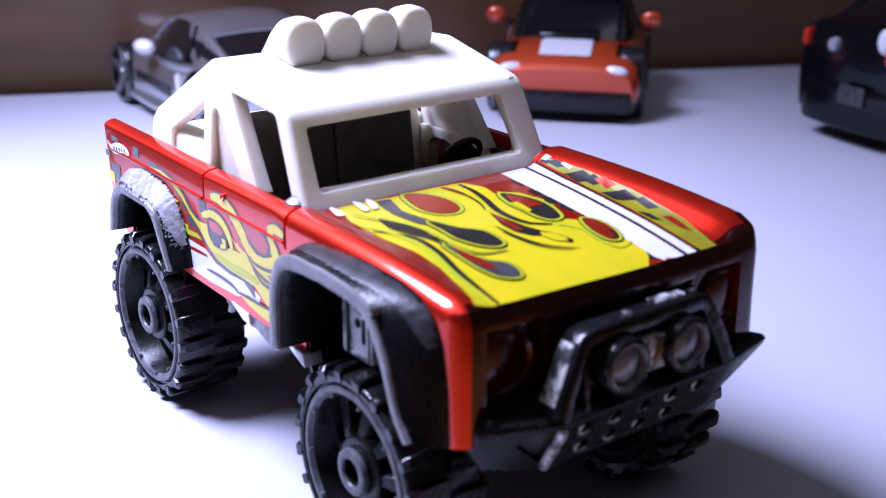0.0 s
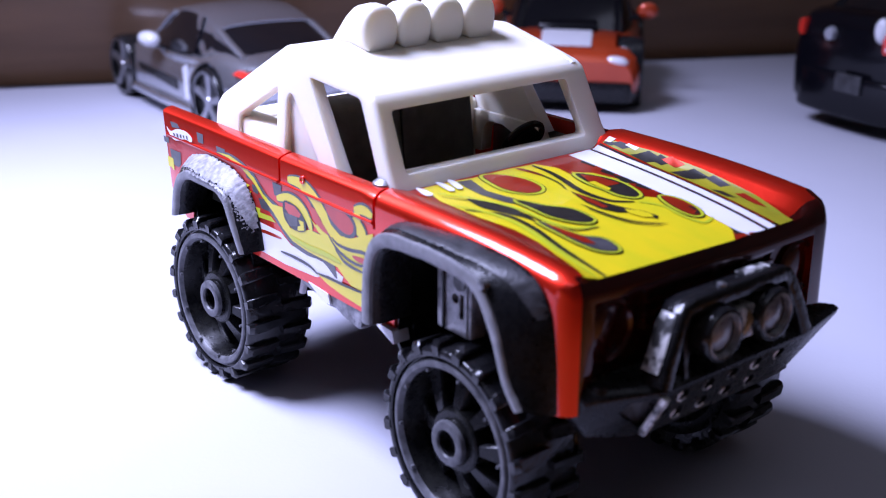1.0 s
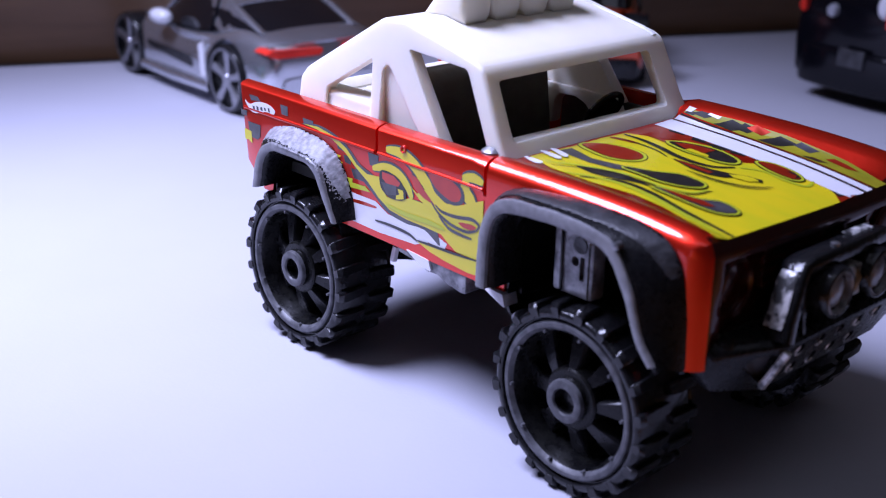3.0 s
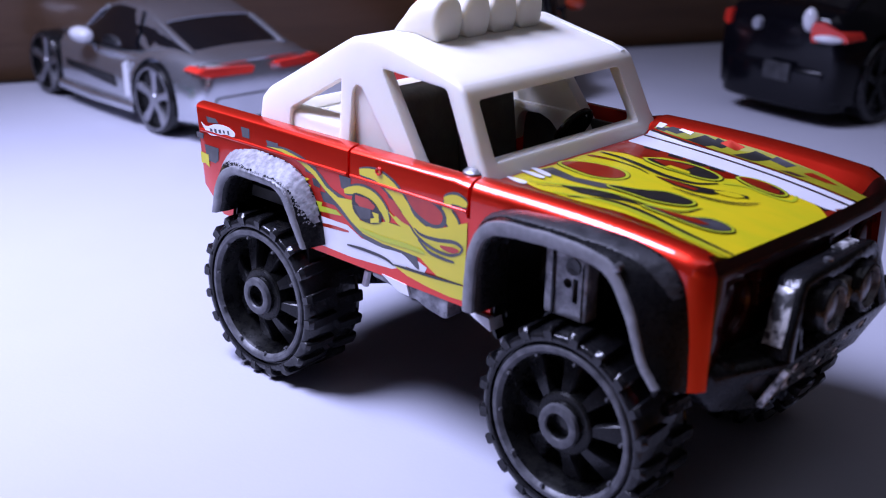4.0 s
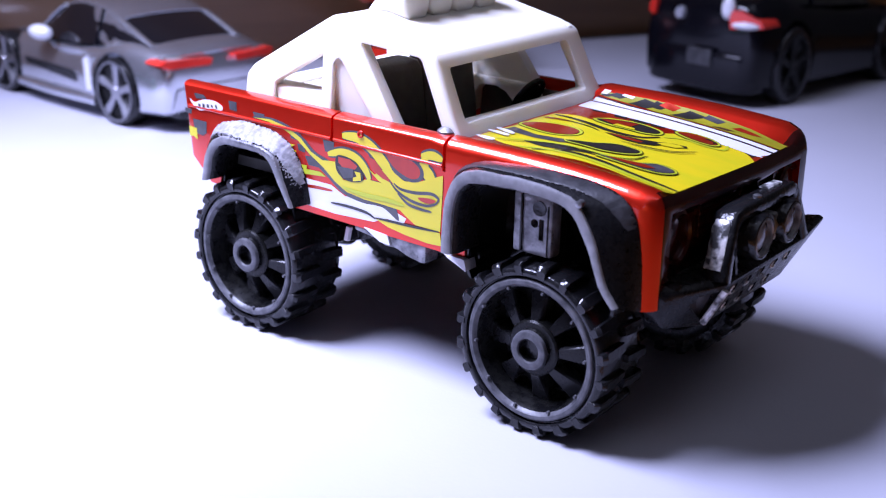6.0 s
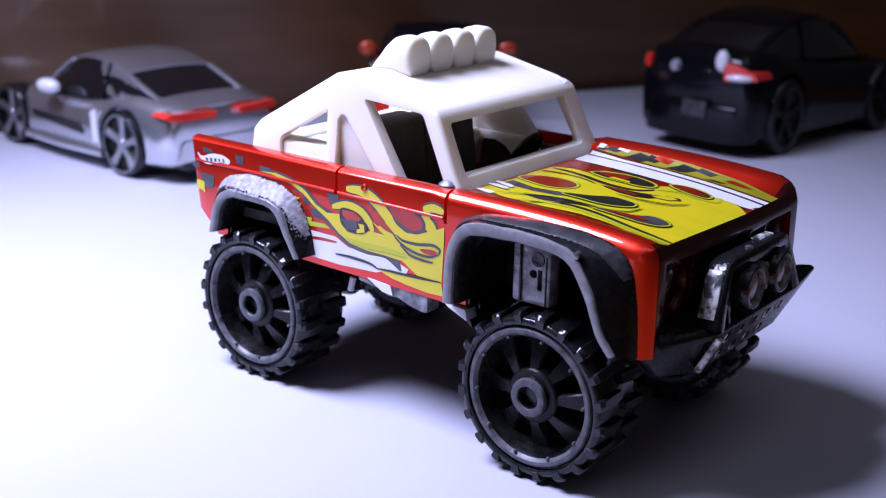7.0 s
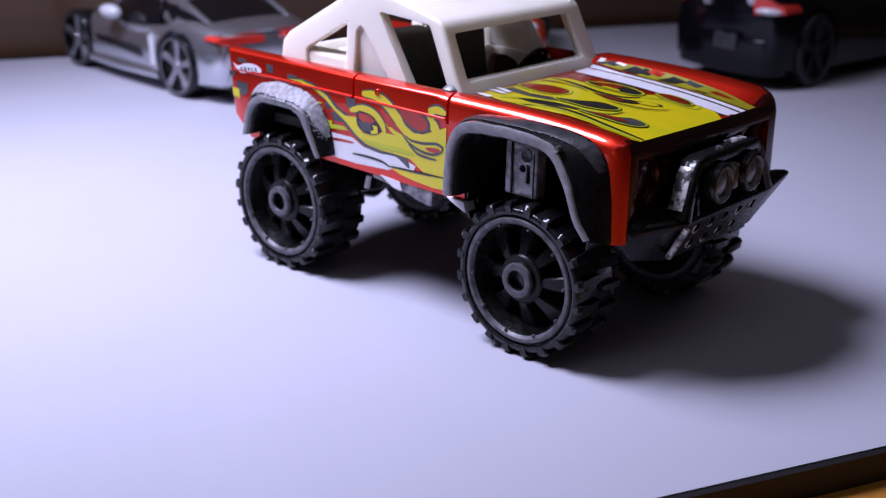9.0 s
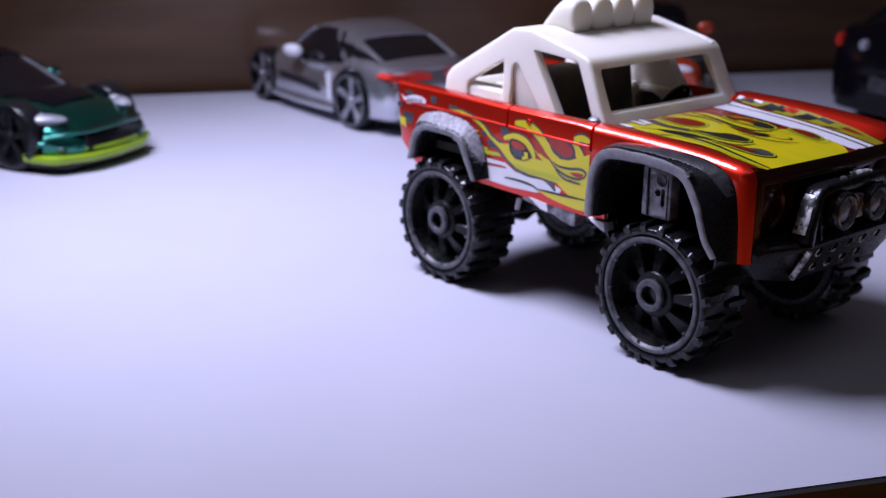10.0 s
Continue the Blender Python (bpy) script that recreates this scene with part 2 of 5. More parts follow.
slab("floor", -1200, 1200, -1200, 1200, -760, -740, ROOM_PAINT, "plain pale floor of the room", "floor")
slab("wall_back", -190, -160, -420, 460, -3.2, 260, WALL_WOOD, "upright brown wooden board behind the toy cars", "wall", 1.0)
# Unseen walls, raised until fill light comes in only from above.
slab("wall_west", -1230, -1200, -1200, 1200, -740, 2300, ROOM_PAINT, "unseen room wall, its height set to cut level light", "wall")
slab("wall_east", 1200, 1230, -1200, 1200, -740, 2300, ROOM_PAINT, "unseen room wall, its height set to cut level light", "wall")
slab("wall_south", -1200, 1200, -1230, -1200, -740, 2300, ROOM_PAINT, "unseen room wall, its height set to cut level light", "wall")
slab("wall_north", -1200, 1200, 1200, 1230, -740, 2300, ROOM_PAINT, "unseen room wall, its height set to cut level light", "wall")

# Unseen ceiling, added to steer the fill light in from behind the camera.
slab("ceiling", -1230, 250, -1230, 1230, 2300, 2330, ROOM_PAINT, "unseen ceiling, added with a gap behind the camera for fill light", "ceiling")


def table():
    thing = empty("table", "orange varnished wooden table under a black card", "table", at_mm(0, 0, -3.2))
    for k in range(-4, 5):
        n0, n1 = k * 90 - 45 + 0.25, k * 90 + 45 - 0.25
        corners = [ACROSS * n + ALONG * s for n, s in ((n0, -480), (n1, -480), (n1, 500), (n0, 500))]
        part("plank", bevelled(prism([(c.x, c.y) for c in corners], -22, -0.02, "z"), 0.4, 2), TABLE_WOOD, thing)
    for n, s in ((-380, -450), (380, -450), (-380, 470), (380, 470)):
        c = ACROSS * n + ALONG * s
        part("leg", box(c.x - 25, c.x + 25, c.y - 25, c.y + 25, -736.8, -22, 3), TABLE_WOOD, thing)


table()


def sheet(name, n0, n1, s0, s1, z0, z1, mat, label, category):
    corners = [ACROSS * n + ALONG * s for n, s in ((n0, s0), (n1, s0), (n1, s1), (n0, s1))]
    bm = prism([(c.x, c.y) for c in corners], z0, z1, "z")
    return tagged(part(name, bm, mat), label, category)


sheet("black_card", -159.6, 54.8, -128, 196, -3.2, -0.16, BOARD, "thick black card lying on the wooden table", "card")
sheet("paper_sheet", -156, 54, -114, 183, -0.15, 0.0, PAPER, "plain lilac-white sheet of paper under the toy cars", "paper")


# ---------------------------------------------------------------- wheels
def lug_tyre(radius, inner, y0, y1):
    """A chunky off-road tyre on the y axis: the carcass under the tread blocks."""
    base = radius - 0.62
    w = y1 - y0
    profile = [(y0 + 0.7, inner - 0.1), (y0 + 0.55, inner + 0.02), (y0 + 0.5, inner + 0.22), (y0 + 0.12, inner + 0.26), (y0 + 0.03, inner + 0.36), (y0, inner + 0.6),
               (y0 + 0.1, base - 0.14), (y0 + 0.3, base), (y0 + w / 2, base + 0.1), (y1 - 0.8, base), (y1 - 0.2, base - 0.4), (y1, inner + 0.8), (y1 - 0.4, inner - 0.1)]
    return lathe(profile, 72, ring=True)


def tread_block(radius, y0, y1, side, wide):
    """One rubber block that wraps a shoulder of the tyre, at the wheel's foremost point."""
    base, w = radius - 0.62, y1 - y0
    edge, way = (y0, 1) if side == 0 else (y1, -1)
    spots = [(edge - way * 0.06, base - 0.5), (edge - way * 0.12, radius - 0.4), (edge + way * 0.25, radius - 0.04), (edge + way * w * 0.26, radius), (edge + way * w * 0.47, radius - 0.1)]
    n, rows = len(spots), []
    for i, (y, r) in enumerate(spots):
        low = base - 0.4 if 0 < i < n - 1 else base - 0.6
        inward = y + way * 0.4 if i < 2 else y
        ws = wide * (0.7 if i == 0 else 1.0) * (0.8 if i == n - 1 else 1) * (0.85 if i == 1 else 1)
        row = []
        for rr, yy, aa in ((low, inward, -ws), (r - 0.14, y, -ws), (r, y, -ws * 0.74), (r, y, ws * 0.74), (r - 0.14, y, ws), (low, inward, ws)):
            ang = 0.05 * i / n + aa
            row.append((math.cos(ang) * rr, yy, math.sin(ang) * rr))
        rows.append(row)
    return loft(rows)


def truck_rim(y0, y1, inner):
    """A deep dished rim with eight wedge spokes that slant inwards."""
    deep = inner - 0.95
    dish = lathe([(y0 + 0.5, inner + 0.02), (y0 + 0.4, deep + 0.1), (y0 + 0.7, deep - 0.05), (y0 + 2.4, deep - 0.35), (y0 + 3.4, deep - 0.9),
                  (y0 + 3.6, 0.6), (y0 + 4.1, 0.6), (y1 - 0.3, inner - 0.9), (y1 - 0.3, inner - 0.05)], 72, ring=True)
    spokes = []
    for k in range(8):
        a = 2 * math.pi * (k + 0.25) / 8
        rows = []
        for r, y, half, thick in ((2.3, y0 + 0.95, 0.42, 2.0), (3.4, y0 + 1.35, 0.62, 1.9), (4.6, y0 + 1.85, 0.88, 1.5), (deep - 0.2, y0 + 2.35, 1.15, 1.0)):
            row = []
            for dt, dy in ((-half, 0.18), (-half * 0.82, 0.0), (half * 0.82, 0.0), (half, 0.18), (half, thick), (-half, thick)):
                row.append((math.cos(a) * r - math.sin(a) * dt, y + dy, math.sin(a) * r + math.cos(a) * dt))
            rows.append(row)
        spokes.append(loft(rows))
    return dish, spokes


TREAD = {}


def truck_wheel(truck, x, side, spin):
    """One wheel of the truck; side is -1 or 1 along y."""
    m = Matrix.Translation((x + (0.7 if x > 0 and side > 0 else 0), 0.4 if side > 0 else 0, 8.6)) @ (Matrix.Identity(4) if side < 0 else Matrix.Rotation(math.pi, 4, "Z")) @ Matrix.Rotation(radians(spin), 4, "Y")
    y0, y1, inner = -15.9, -8.9, 6.95
    hub = lathe([(y0 + 0.2, 1.12), (y0 + 0.2, 1.9), (y0 + 0.75, 2.0), (y0 + 0.8, 2.55), (y0 + 0.95, 2.72), (y0 + 3.6, 2.8), (y0 + 3.6, 1.12)], 40, ring=True)
    wheel = part("wheel", hub, RIM_BLACK, truck, "black off-road wheel with a lugged tyre", 35, m)
    ring = lathe([(y0 + 0.15, 1.12), (y0 - 0.02, 1.2), (y0 - 0.05, 1.35), (y0 - 0.05, 1.72), (y0 + 0.02, 1.86), (y0 + 0.25, 1.94), (y0 + 0.5, 1.94), (y0 + 0.5, 1.12)], 40, ring=True)
    part("hub_ring", ring, LIP_GREY, wheel, "rubbed grey hub ring", 35, m)
    part("tyre", lug_tyre(8.6, inner, y0, y1), RUBBER, wheel, "chunky black lugged tyre", 40, m)
    dish, spokes = truck_rim(y0, y1, inner)
    for spoke in spokes:
        part("spoke", spoke, SPOKE_BLACK, wheel, "", 35, m)
    part("rim", dish, RIM_BLACK, wheel, "eight-spoke black plastic rim, dusty inside", 35, m)
    lip = lathe([(y0 + 0.55, inner - 0.92), (y0 + 0.2, inner - 0.72), (y0 + 0.02, inner - 0.52), (y0 + 0.02, inner - 0.2), (y0 + 0.12, inner - 0.06), (y0 + 0.55, inner)], 72, ring=True)
    part("rim_lip", lip, LIP_GREY, wheel, "rubbed grey edge of the rim", 35, m)
    for k in range(10):
        a = 2 * math.pi * (k + 0.4) / 10
        stud = lathe([(y0 - 0.02, 0.05), (y0 - 0.02, 0.13), (y0 + 0.3, 0.17)], 8, "y", (math.cos(a) * (inner - 0.88), 0, math.sin(a) * (inner - 0.88)))
        part("stud", stud, LIP_GREY, wheel, "", 35, m)
    for edge in (0, 1):
        for k in range(20):
            turn = m @ Matrix.Rotation(-2 * math.pi * (k + 0.5 * edge) / 20, 4, "Y")
            if "blocks" not in TREAD:
                TREAD["blocks"] = [part("tread_block", tread_block(8.6, y0, y1, e, w), RUBBER, wheel, "", 40) for e in (0, 1) for w in (0.058, 0.070)]
                for first in TREAD["blocks"]:
                    bpy.data.objects.remove(first)
                TREAD["blocks"] = [d for d in bpy.data.meshes if d.name.startswith("tread_block")]
            block = new("tread_block", TREAD["blocks"][2 * edge + k % 2])
            block.parent = wheel
            block.matrix_local = Matrix.LocRotScale(turn.translation * MM, turn.to_quaternion(), None)
    part("wheel_back", lathe([(y1 - 1.0, 0.9), (y1 - 1.2, inner - 0.4), (y1 - 0.6, inner + 0.2), (y1 - 0.4, inner - 0.4), (y1 - 0.3, 0.9)], 48, ring=True), RIM_BLACK, wheel, "", 35, m)
    part("axle_end", lathe([(y0 + 1.05, 0.05), (y0 + 0.95, 0.8), (y0 + 1.05, 1.05), (y0 + 3.5, 1.1)], 20), BRASS, wheel, "brassy steel axle end", 35, m)


# ---------------------------------------------------------------- the truck
def hood_z(x):
    return 26.05 - 1.03e-4 * max(x - 8, 0) ** 3


HUMP = [(-12.7, 0.45), (-11.2, 0.0), (10.8, 0.0), (11.6, 0.3), (12.4, 0.9), (13.2, 1.25), (14.4, 1.3)]  # how far the wings stand above the hood, across it


def hump(y):
    for (y0, h0), (y1, h1) in zip(HUMP, HUMP[1:]):
        if y <= y1:
            return h0 + (h1 - h0) * min(max((y - y0) / (y1 - y0), 0), 1)
    return HUMP[-1][1]


def bow(x, y):
    """Skew shaped to fit the camera's view: the far end stands further forward."""
    return min(max((x - 20) / 11, 0), 1) * 1.1 * min(max((y + 14.4) / 17, 0), 1)


def decal(name, outline, mat, parent, level, plane, steps=6, label="", smooth=True):
    """A printed shape that lies a hair above the hood or the flank."""
    pts = smooth_loop(outline, steps) if smooth else outline
    lift = 0.025 + 0.018 * level
    bm = bmesh.new()
    if plane == "hood":
        verts = [bm.verts.new((min(x - 0.5 * max(0, (x - 20) / 11), 29.75), y, 26 + lift)) for x, y in pts]
    else:
        verts = [bm.verts.new((x, -14.4 - lift, z)) for x, z in pts]
    edges = [bm.edges.new((verts[i], verts[(i + 1) % len(verts)])) for i in range(len(verts))]
    bmesh.ops.triangle_fill(bm, use_beauty=True, use_dissolve=False, edges=edges)
    if plane == "hood":
        cuts = [((12 + 1.5 * k, 0, 0), (1, 0, 0)) for k in range(13)] + [((0, y, 0), (0, 1, 0)) for y in (-11.2, 10.8, 11.6, 12.4)]
        for co, no in cuts:  # follow the curve of the hood
            bmesh.ops.bisect_plane(bm, geom=bm.verts[:] + bm.edges[:] + bm.faces[:], plane_co=co, plane_no=no, dist=1e-5)
        for v in bm.verts:
            v.co.z = hood_z(v.co.x) + hump(v.co.y) + lift
            v.co.x += bow(v.co.x, v.co.y)
    want = Vector((0, 0, 1)) if plane == "hood" else Vector((0, -1, 0))
    ob = part(name, bm, mat, parent, label)
    if ob.data.polygons and ob.data.polygons[0].normal.dot(want) < 0:
        ob.data.flip_normals()
    return ob


def ribbon(line, width, steps=8):
    """The outline of a tapering stroke along a flowing line."""
    pts = []
    n = len(line)
    for i in range(n - 1):
        p0, p1, p2, p3 = (Vector(line[min(max(j, 0), n - 1)]) for j in (i - 1, i, i + 1, i + 2))
        for s in range(steps):
            u = s / steps
            pts.append(0.5 * (2 * p1 + (p2 - p0) * u + (2 * p0 - 5 * p1 + 4 * p2 - p3) * u * u + (3 * p1 - p0 - 3 * p2 + p3) * u ** 3))
    pts.append(Vector(line[-1]))
    left, right = [], []
    for i, p in enumerate(pts):
        d = (pts[min(i + 1, len(pts) - 1)] - pts[max(i - 1, 0)]).normalized()
        w = width * (0.25 + 0.75 * math.sin(math.pi * (i + 0.5) / len(pts)) ** 0.6) / 2
        left.append((p.x - d.y * w, p.y + d.x * w))
        right.append((p.x + d.y * w, p.y - d.x * w))
    return left + right[::-1]


def grown(points, by):
    """An outline moved outwards by a distance."""
    n, out = len(points), []
    area = sum(points[i - 1][0] * points[i][1] - points[i][0] * points[i - 1][1] for i in range(n))
    for i in range(n):
        d = (Vector(points[(i + 1) % n]) - Vector(points[i - 1])).normalized() * math.copysign(by, area)
        out.append((points[i][0] + d.y, points[i][1] - d.x))
    return out


def drop(outline, mat, parent, level, plane, gap):
    """A printed teardrop inside a thin dark line, a yellow band and another dark line."""
    pts = smooth_loop(outline, 5)
    for k, (name, out_by, ink) in enumerate((("drop_outline_print", gap * 0.7 + 0.18, INK), ("drop_edge_print", gap * 0.7 + 0.09, LIME), ("drop_rim_print", 0.07, INK), ("drop_print", 0.0, mat))):
        decal(name, grown(pts, out_by), ink, parent, level + k, plane, smooth=False)


FRONT_ARCH = [(10.2, 13), (10.4, 20), (11.2, 22.2), (12.5, 23.4), (22.8, 23.5), (24.0, 22.6), (25.0, 20.3), (26.2, 17.2), (27.0, 13)]
REAR_ARCH = [(-24.6, 13), (-23.4, 19.4), (-21.9, 20.6), (-16.6, 20.6), (-15.2, 19.6), (-13.6, 17.0), (-12.2, 13)]


def truck_body(truck):
    crown = [(x, hood_z(x)) for x in (8, 12, 15, 18, 20, 22, 24, 25.5, 27, 28.2, 29.2)]
    front = [(29.75, hood_z(29.75) - 0.06), (30.05, 24.45), (30.2, 23.9), (30.25, 20.0), (30.3, 14.9)]
    profile = [(-30.2, 26.3), (6.0, 26.45), *crown, *front, (-26.0, 15.4), (-29.4, 18.0)]
    n = len(profile)
    outward = []
    for i in range(n):
        t = (Vector(profile[(i + 1) % n]) - Vector(profile[i])).normalized() + (Vector(profile[i]) - Vector(profile[i - 1])).normalized()
        outward.append(Vector((-t.y, t.x)).normalized())

    def slice_at(y, inset):
        """The side outline drawn in near the flanks, so that every outer edge is round."""
        out = []
        for (x, z), o in zip(profile, outward):
            keen = (1.35 if x > 7 else 0.7) if z > 19 else 0.0
            lift = 0.0
            if z > 23.5:
                lift = hump(y) * min(max((30.3 - x) / 1.6, 0), 1) if x > 7 else 0.35 * (y > 0)
            out.append((x - o.x * inset * (2.3 if x > 0 else 1.2) + bow(x, y), y, z - o.y * inset * keen + lift))
        return out

    turns = [math.pi / 2 * k / 7 for k in range(8)]
    near = [slice_at(-14.4 + 1.7 * (1 - math.cos(a)), 1 - math.sin(a)) for a in turns]
    far = [slice_at(16.1 - 1.7 * (1 - math.cos(a)), 1 - math.sin(a)) for a in turns[::-1]]
    shell = loft(near + [slice_at(y, 0) for y in (-11.9, -11.2, -3, 5, 10.8, 11.6, 12.4, 13.2)] + far)
    slope = [(29.55, 23.4), (36, 23.4), (36, 16.2), (29.6, 16.2)]
    recess = prism(slope, -11.9, 13.1)
    for v in recess.verts:
        v.co.x += bow(30, v.co.y)
    cuts = [box(-40, 6.2, -12.9, 14.3, 18.6, 40), prism(rounded(FRONT_ARCH, 1.5), -20, 20), prism(rounded(REAR_ARCH, 1.5), -20, 20), recess]
    for side in (-1, 1):
        y0, y1 = sorted((side * (14.4 + (1.3 if side > 0 else 0)) - side * 0.35, side * 17))
        cuts.append(box(-7.1, -6.75, y0, y1, 22.3, 30))
        cuts.append(box(7.35, 7.75, y0, y1, 23.2, 30))
    cuts.append(box(7.35, 7.7, -16, -12.0, 25.8, 30))
    cuts.append(box(7.35, 7.7, 12.0, 17, 25.8, 30))
    cuts.append(box(-7.1, -6.75, -16, -12.0, 25.95, 30))
    body = part("body", carve(shell, cuts), RED, truck, "glossy metallic red die-cast truck body", 30)

    # front of the nose, below the hood's lip: its shade is put in as darker red
    body.data.materials.append(RED_SHADED)
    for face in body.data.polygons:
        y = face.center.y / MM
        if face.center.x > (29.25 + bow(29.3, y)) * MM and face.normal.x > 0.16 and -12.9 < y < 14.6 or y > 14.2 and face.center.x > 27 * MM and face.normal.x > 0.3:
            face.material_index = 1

    # raised belt line and rivet on the flank
    part("belt_line", tube([(-28.8, -14.38, 23.75), (-7.2, -14.38, 23.75)], 0.2, 0.17, (0, 0, 1), 10, 2), RED, body, "", 60)
    part("belt_line", tube([(-6.7, -14.38, 23.75), (7.3, -14.38, 23.7)], 0.2, 0.17, (0, 0, 1), 10, 2), RED, body, "", 60)
    part("rivet", lathe([(-14.45, 0.16), (-14.6, 0.24), (-14.6, 0.36), (-14.2, 0.42)], 16, "y", (-3.0, 0, 24.95)), RED, body)
    # grille, in the darkened red that stands for shade
    for side in (-1, 1):
        y = 0.95 + side * 10.85
        x = bow(30, y)
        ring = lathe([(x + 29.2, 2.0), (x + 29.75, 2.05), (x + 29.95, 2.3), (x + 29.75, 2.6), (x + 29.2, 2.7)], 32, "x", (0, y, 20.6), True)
        headlight = part("headlight", ring, RED_SHADED, body, "round red moulded headlight")
        part("lens", lathe([(x + 29.2, 2.2), (x + 29.45, 2.05), (x + 29.65, 1.4), (x + 29.75, 0.05)], 28, "x", (0, y, 20.6)), RED_SHADED, headlight)
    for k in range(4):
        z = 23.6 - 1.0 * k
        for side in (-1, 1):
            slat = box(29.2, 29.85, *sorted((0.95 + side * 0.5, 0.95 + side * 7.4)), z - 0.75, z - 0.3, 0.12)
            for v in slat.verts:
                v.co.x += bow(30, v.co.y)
            part("grille_slat", slat, RED_SHADED, body)
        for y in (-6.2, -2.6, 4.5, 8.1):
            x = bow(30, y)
            part("grille_rib", box(x + 29.2, x + 29.7, y - 0.15, y + 0.15, z - 0.75, z + 0.2, 0.05), RED_SHADED, body)
    part("grille_bar", box(30.1, 30.8, 0.6, 1.3, 17.5, 23.3, 0.1), RED_SHADED, body)

    # hood print, a hair above the paint
    decal("red_panel_print", [(8.6, 2.2), (8.9, 7.6), (17.3, 6.7), (27.1, 6.7), (30.1, 5.8), (30.6, 3.2), (26.3, 6.2), (20.9, 5.4), (13.8, 4.9)], RED_PRINT, body, -0.4, "hood", 5, smooth=False)
    decal("flame_print", [(8.3, -9.8), (11.9, -10.9), (16.6, -11.0), (20.3, -10.5), (23.4, -10.7), (26.4, -11.3), (29.0, -12.0), (31.5, -12.6), (31.6, -9.9), (31.5, -6.1), (31.3, -1.7), (30.7, 3.1), (28.3, 5.1), (26.3, 6.2), (23.9, 5.9), (22.4, 5.4), (20.7, 3.7), (17.1, 5.6), (13.8, 4.9), (12.5, 3.6), (10.6, 3.4), (8.7, 2.7), (8.4, -0.3), (8.6, -4.4), (8.3, -7.3)], YELLOW, body, 0, "hood", 5, "yellow flame printed on the hood", smooth=False)
    decal("chequer_print", [(10.1, 7.5), (12.1, 7.4), (12.6, 6.3), (10.8, 6.4)], INK, body, 1, "hood", 5, smooth=False)
    decal("chequer_print", [(15.1, 5.9), (16.9, 6.4), (18.4, 5.9), (17.3, 5.0)], INK, body, 1, "hood", 5, smooth=False)
    decal("chequer_print", [(13.4, 6.7), (14.9, 6.7), (15.4, 5.7), (13.9, 5.7)], INK, body, 1, "hood", 5, smooth=False)
    decal("chequer_print", [(17.7, 6.6), (19.6, 6.7), (19.9, 5.4), (18.5, 5.2)], INK, body, 1, "hood", 5, smooth=False)
    decal("chequer_print", [(20.5, 5.6), (21.7, 6.3), (22.9, 5.8), (21.8, 5.1)], INK, body, 1, "hood", 5, smooth=False)
    decal("chequer_print", [(22.5, 6.8), (24.3, 6.7), (24.7, 5.6), (23.2, 5.6)], INK, body, 1, "hood", 5, smooth=False)
    decal("chequer_print", [(25.0, 6.2), (26.6, 6.1), (27.7, 5.4), (26.3, 5.5)], INK, body, 1, "hood", 5, smooth=False)
    decal("chequer_print", [(27.7, 5.1), (28.4, 5.6), (29.7, 4.7), (29.6, 4.0)], INK, body, 1, "hood", 5, smooth=False)
    decal("chequer_print", [(19.9, 7.4), (21.2, 7.3), (21.8, 6.3), (20.4, 6.3)], INK, body, 1, "hood", 5, smooth=False)
    drop([(8.8, -3.5), (9.6, -2.1), (11.7, -1.4), (13.9, -1.7), (14.9, -2.7), (14.6, -3.9), (13.0, -4.6), (10.8, -4.3)], RED_PRINT, body, 2, "hood", 0.42)
    decal("grey_print", [(8.7, -6.4), (9.0, -5.1), (12.2, -6.1), (14.2, -5.8), (16.7, -5.2), (17.3, -5.9), (15.3, -6.9), (12.7, -7.2), (10.4, -6.9)], GREY_PRINT, body, 2.2, "hood", 5, smooth=False)
    drop([(15.6, -6.0), (18.0, -5.0), (19.7, -3.8), (21.5, -3.8), (22.4, -4.1), (22.5, -4.9), (21.5, -5.8), (19.8, -6.3), (18.0, -6.2)], INK, body, 6, "hood", 0.3)
    decal("grey_print", [(12.4, -8.6), (14.0, -7.8), (15.8, -7.3), (18.1, -7.5), (20.3, -8.0), (18.7, -8.2), (16.5, -9.0), (14.8, -9.3)], INK, body, 2.2, "hood", 5)
    drop([(20.4, -8.0), (22.6, -7.6), (24.3, -7.2), (25.5, -6.2), (26.9, -6.3), (27.6, -6.9), (27.0, -7.9), (25.6, -8.3), (23.6, -8.3)], GREY_PRINT, body, 6.5, "hood", 0.28)
    decal("red_scrap_print", [(21.0, -7.9), (22.9, -7.6), (24.9, -7.3), (26.1, -7.5), (25.5, -8.1), (23.5, -8.3)], RED_PRINT, body, 12, "hood", 5, smooth=False)
    decal("stroke_print", ribbon([(14.9, -10.8), (16.3, -9.7), (18.1, -8.9), (21.1, -9.1), (24.5, -9.9), (27.2, -10.3), (30.6, -10.6)], 0.5), INK, body, 2.6, "hood", smooth=False)
    decal("stroke_print", ribbon([(13.4, -10.9), (15.7, -9.9), (18.5, -9.5), (21.7, -9.8), (25.0, -10.5), (27.8, -10.9), (30.4, -11.4)], 0.5), LIME, body, 2.8, "hood", smooth=False)
    decal("stroke_print", ribbon([(10.2, -9.9), (14.4, -7.8), (17.5, -7.1), (20.8, -7.1), (22.8, -6.3), (23.3, -4.6)], 0.45), LIME, body, 3.1, "hood", smooth=False)
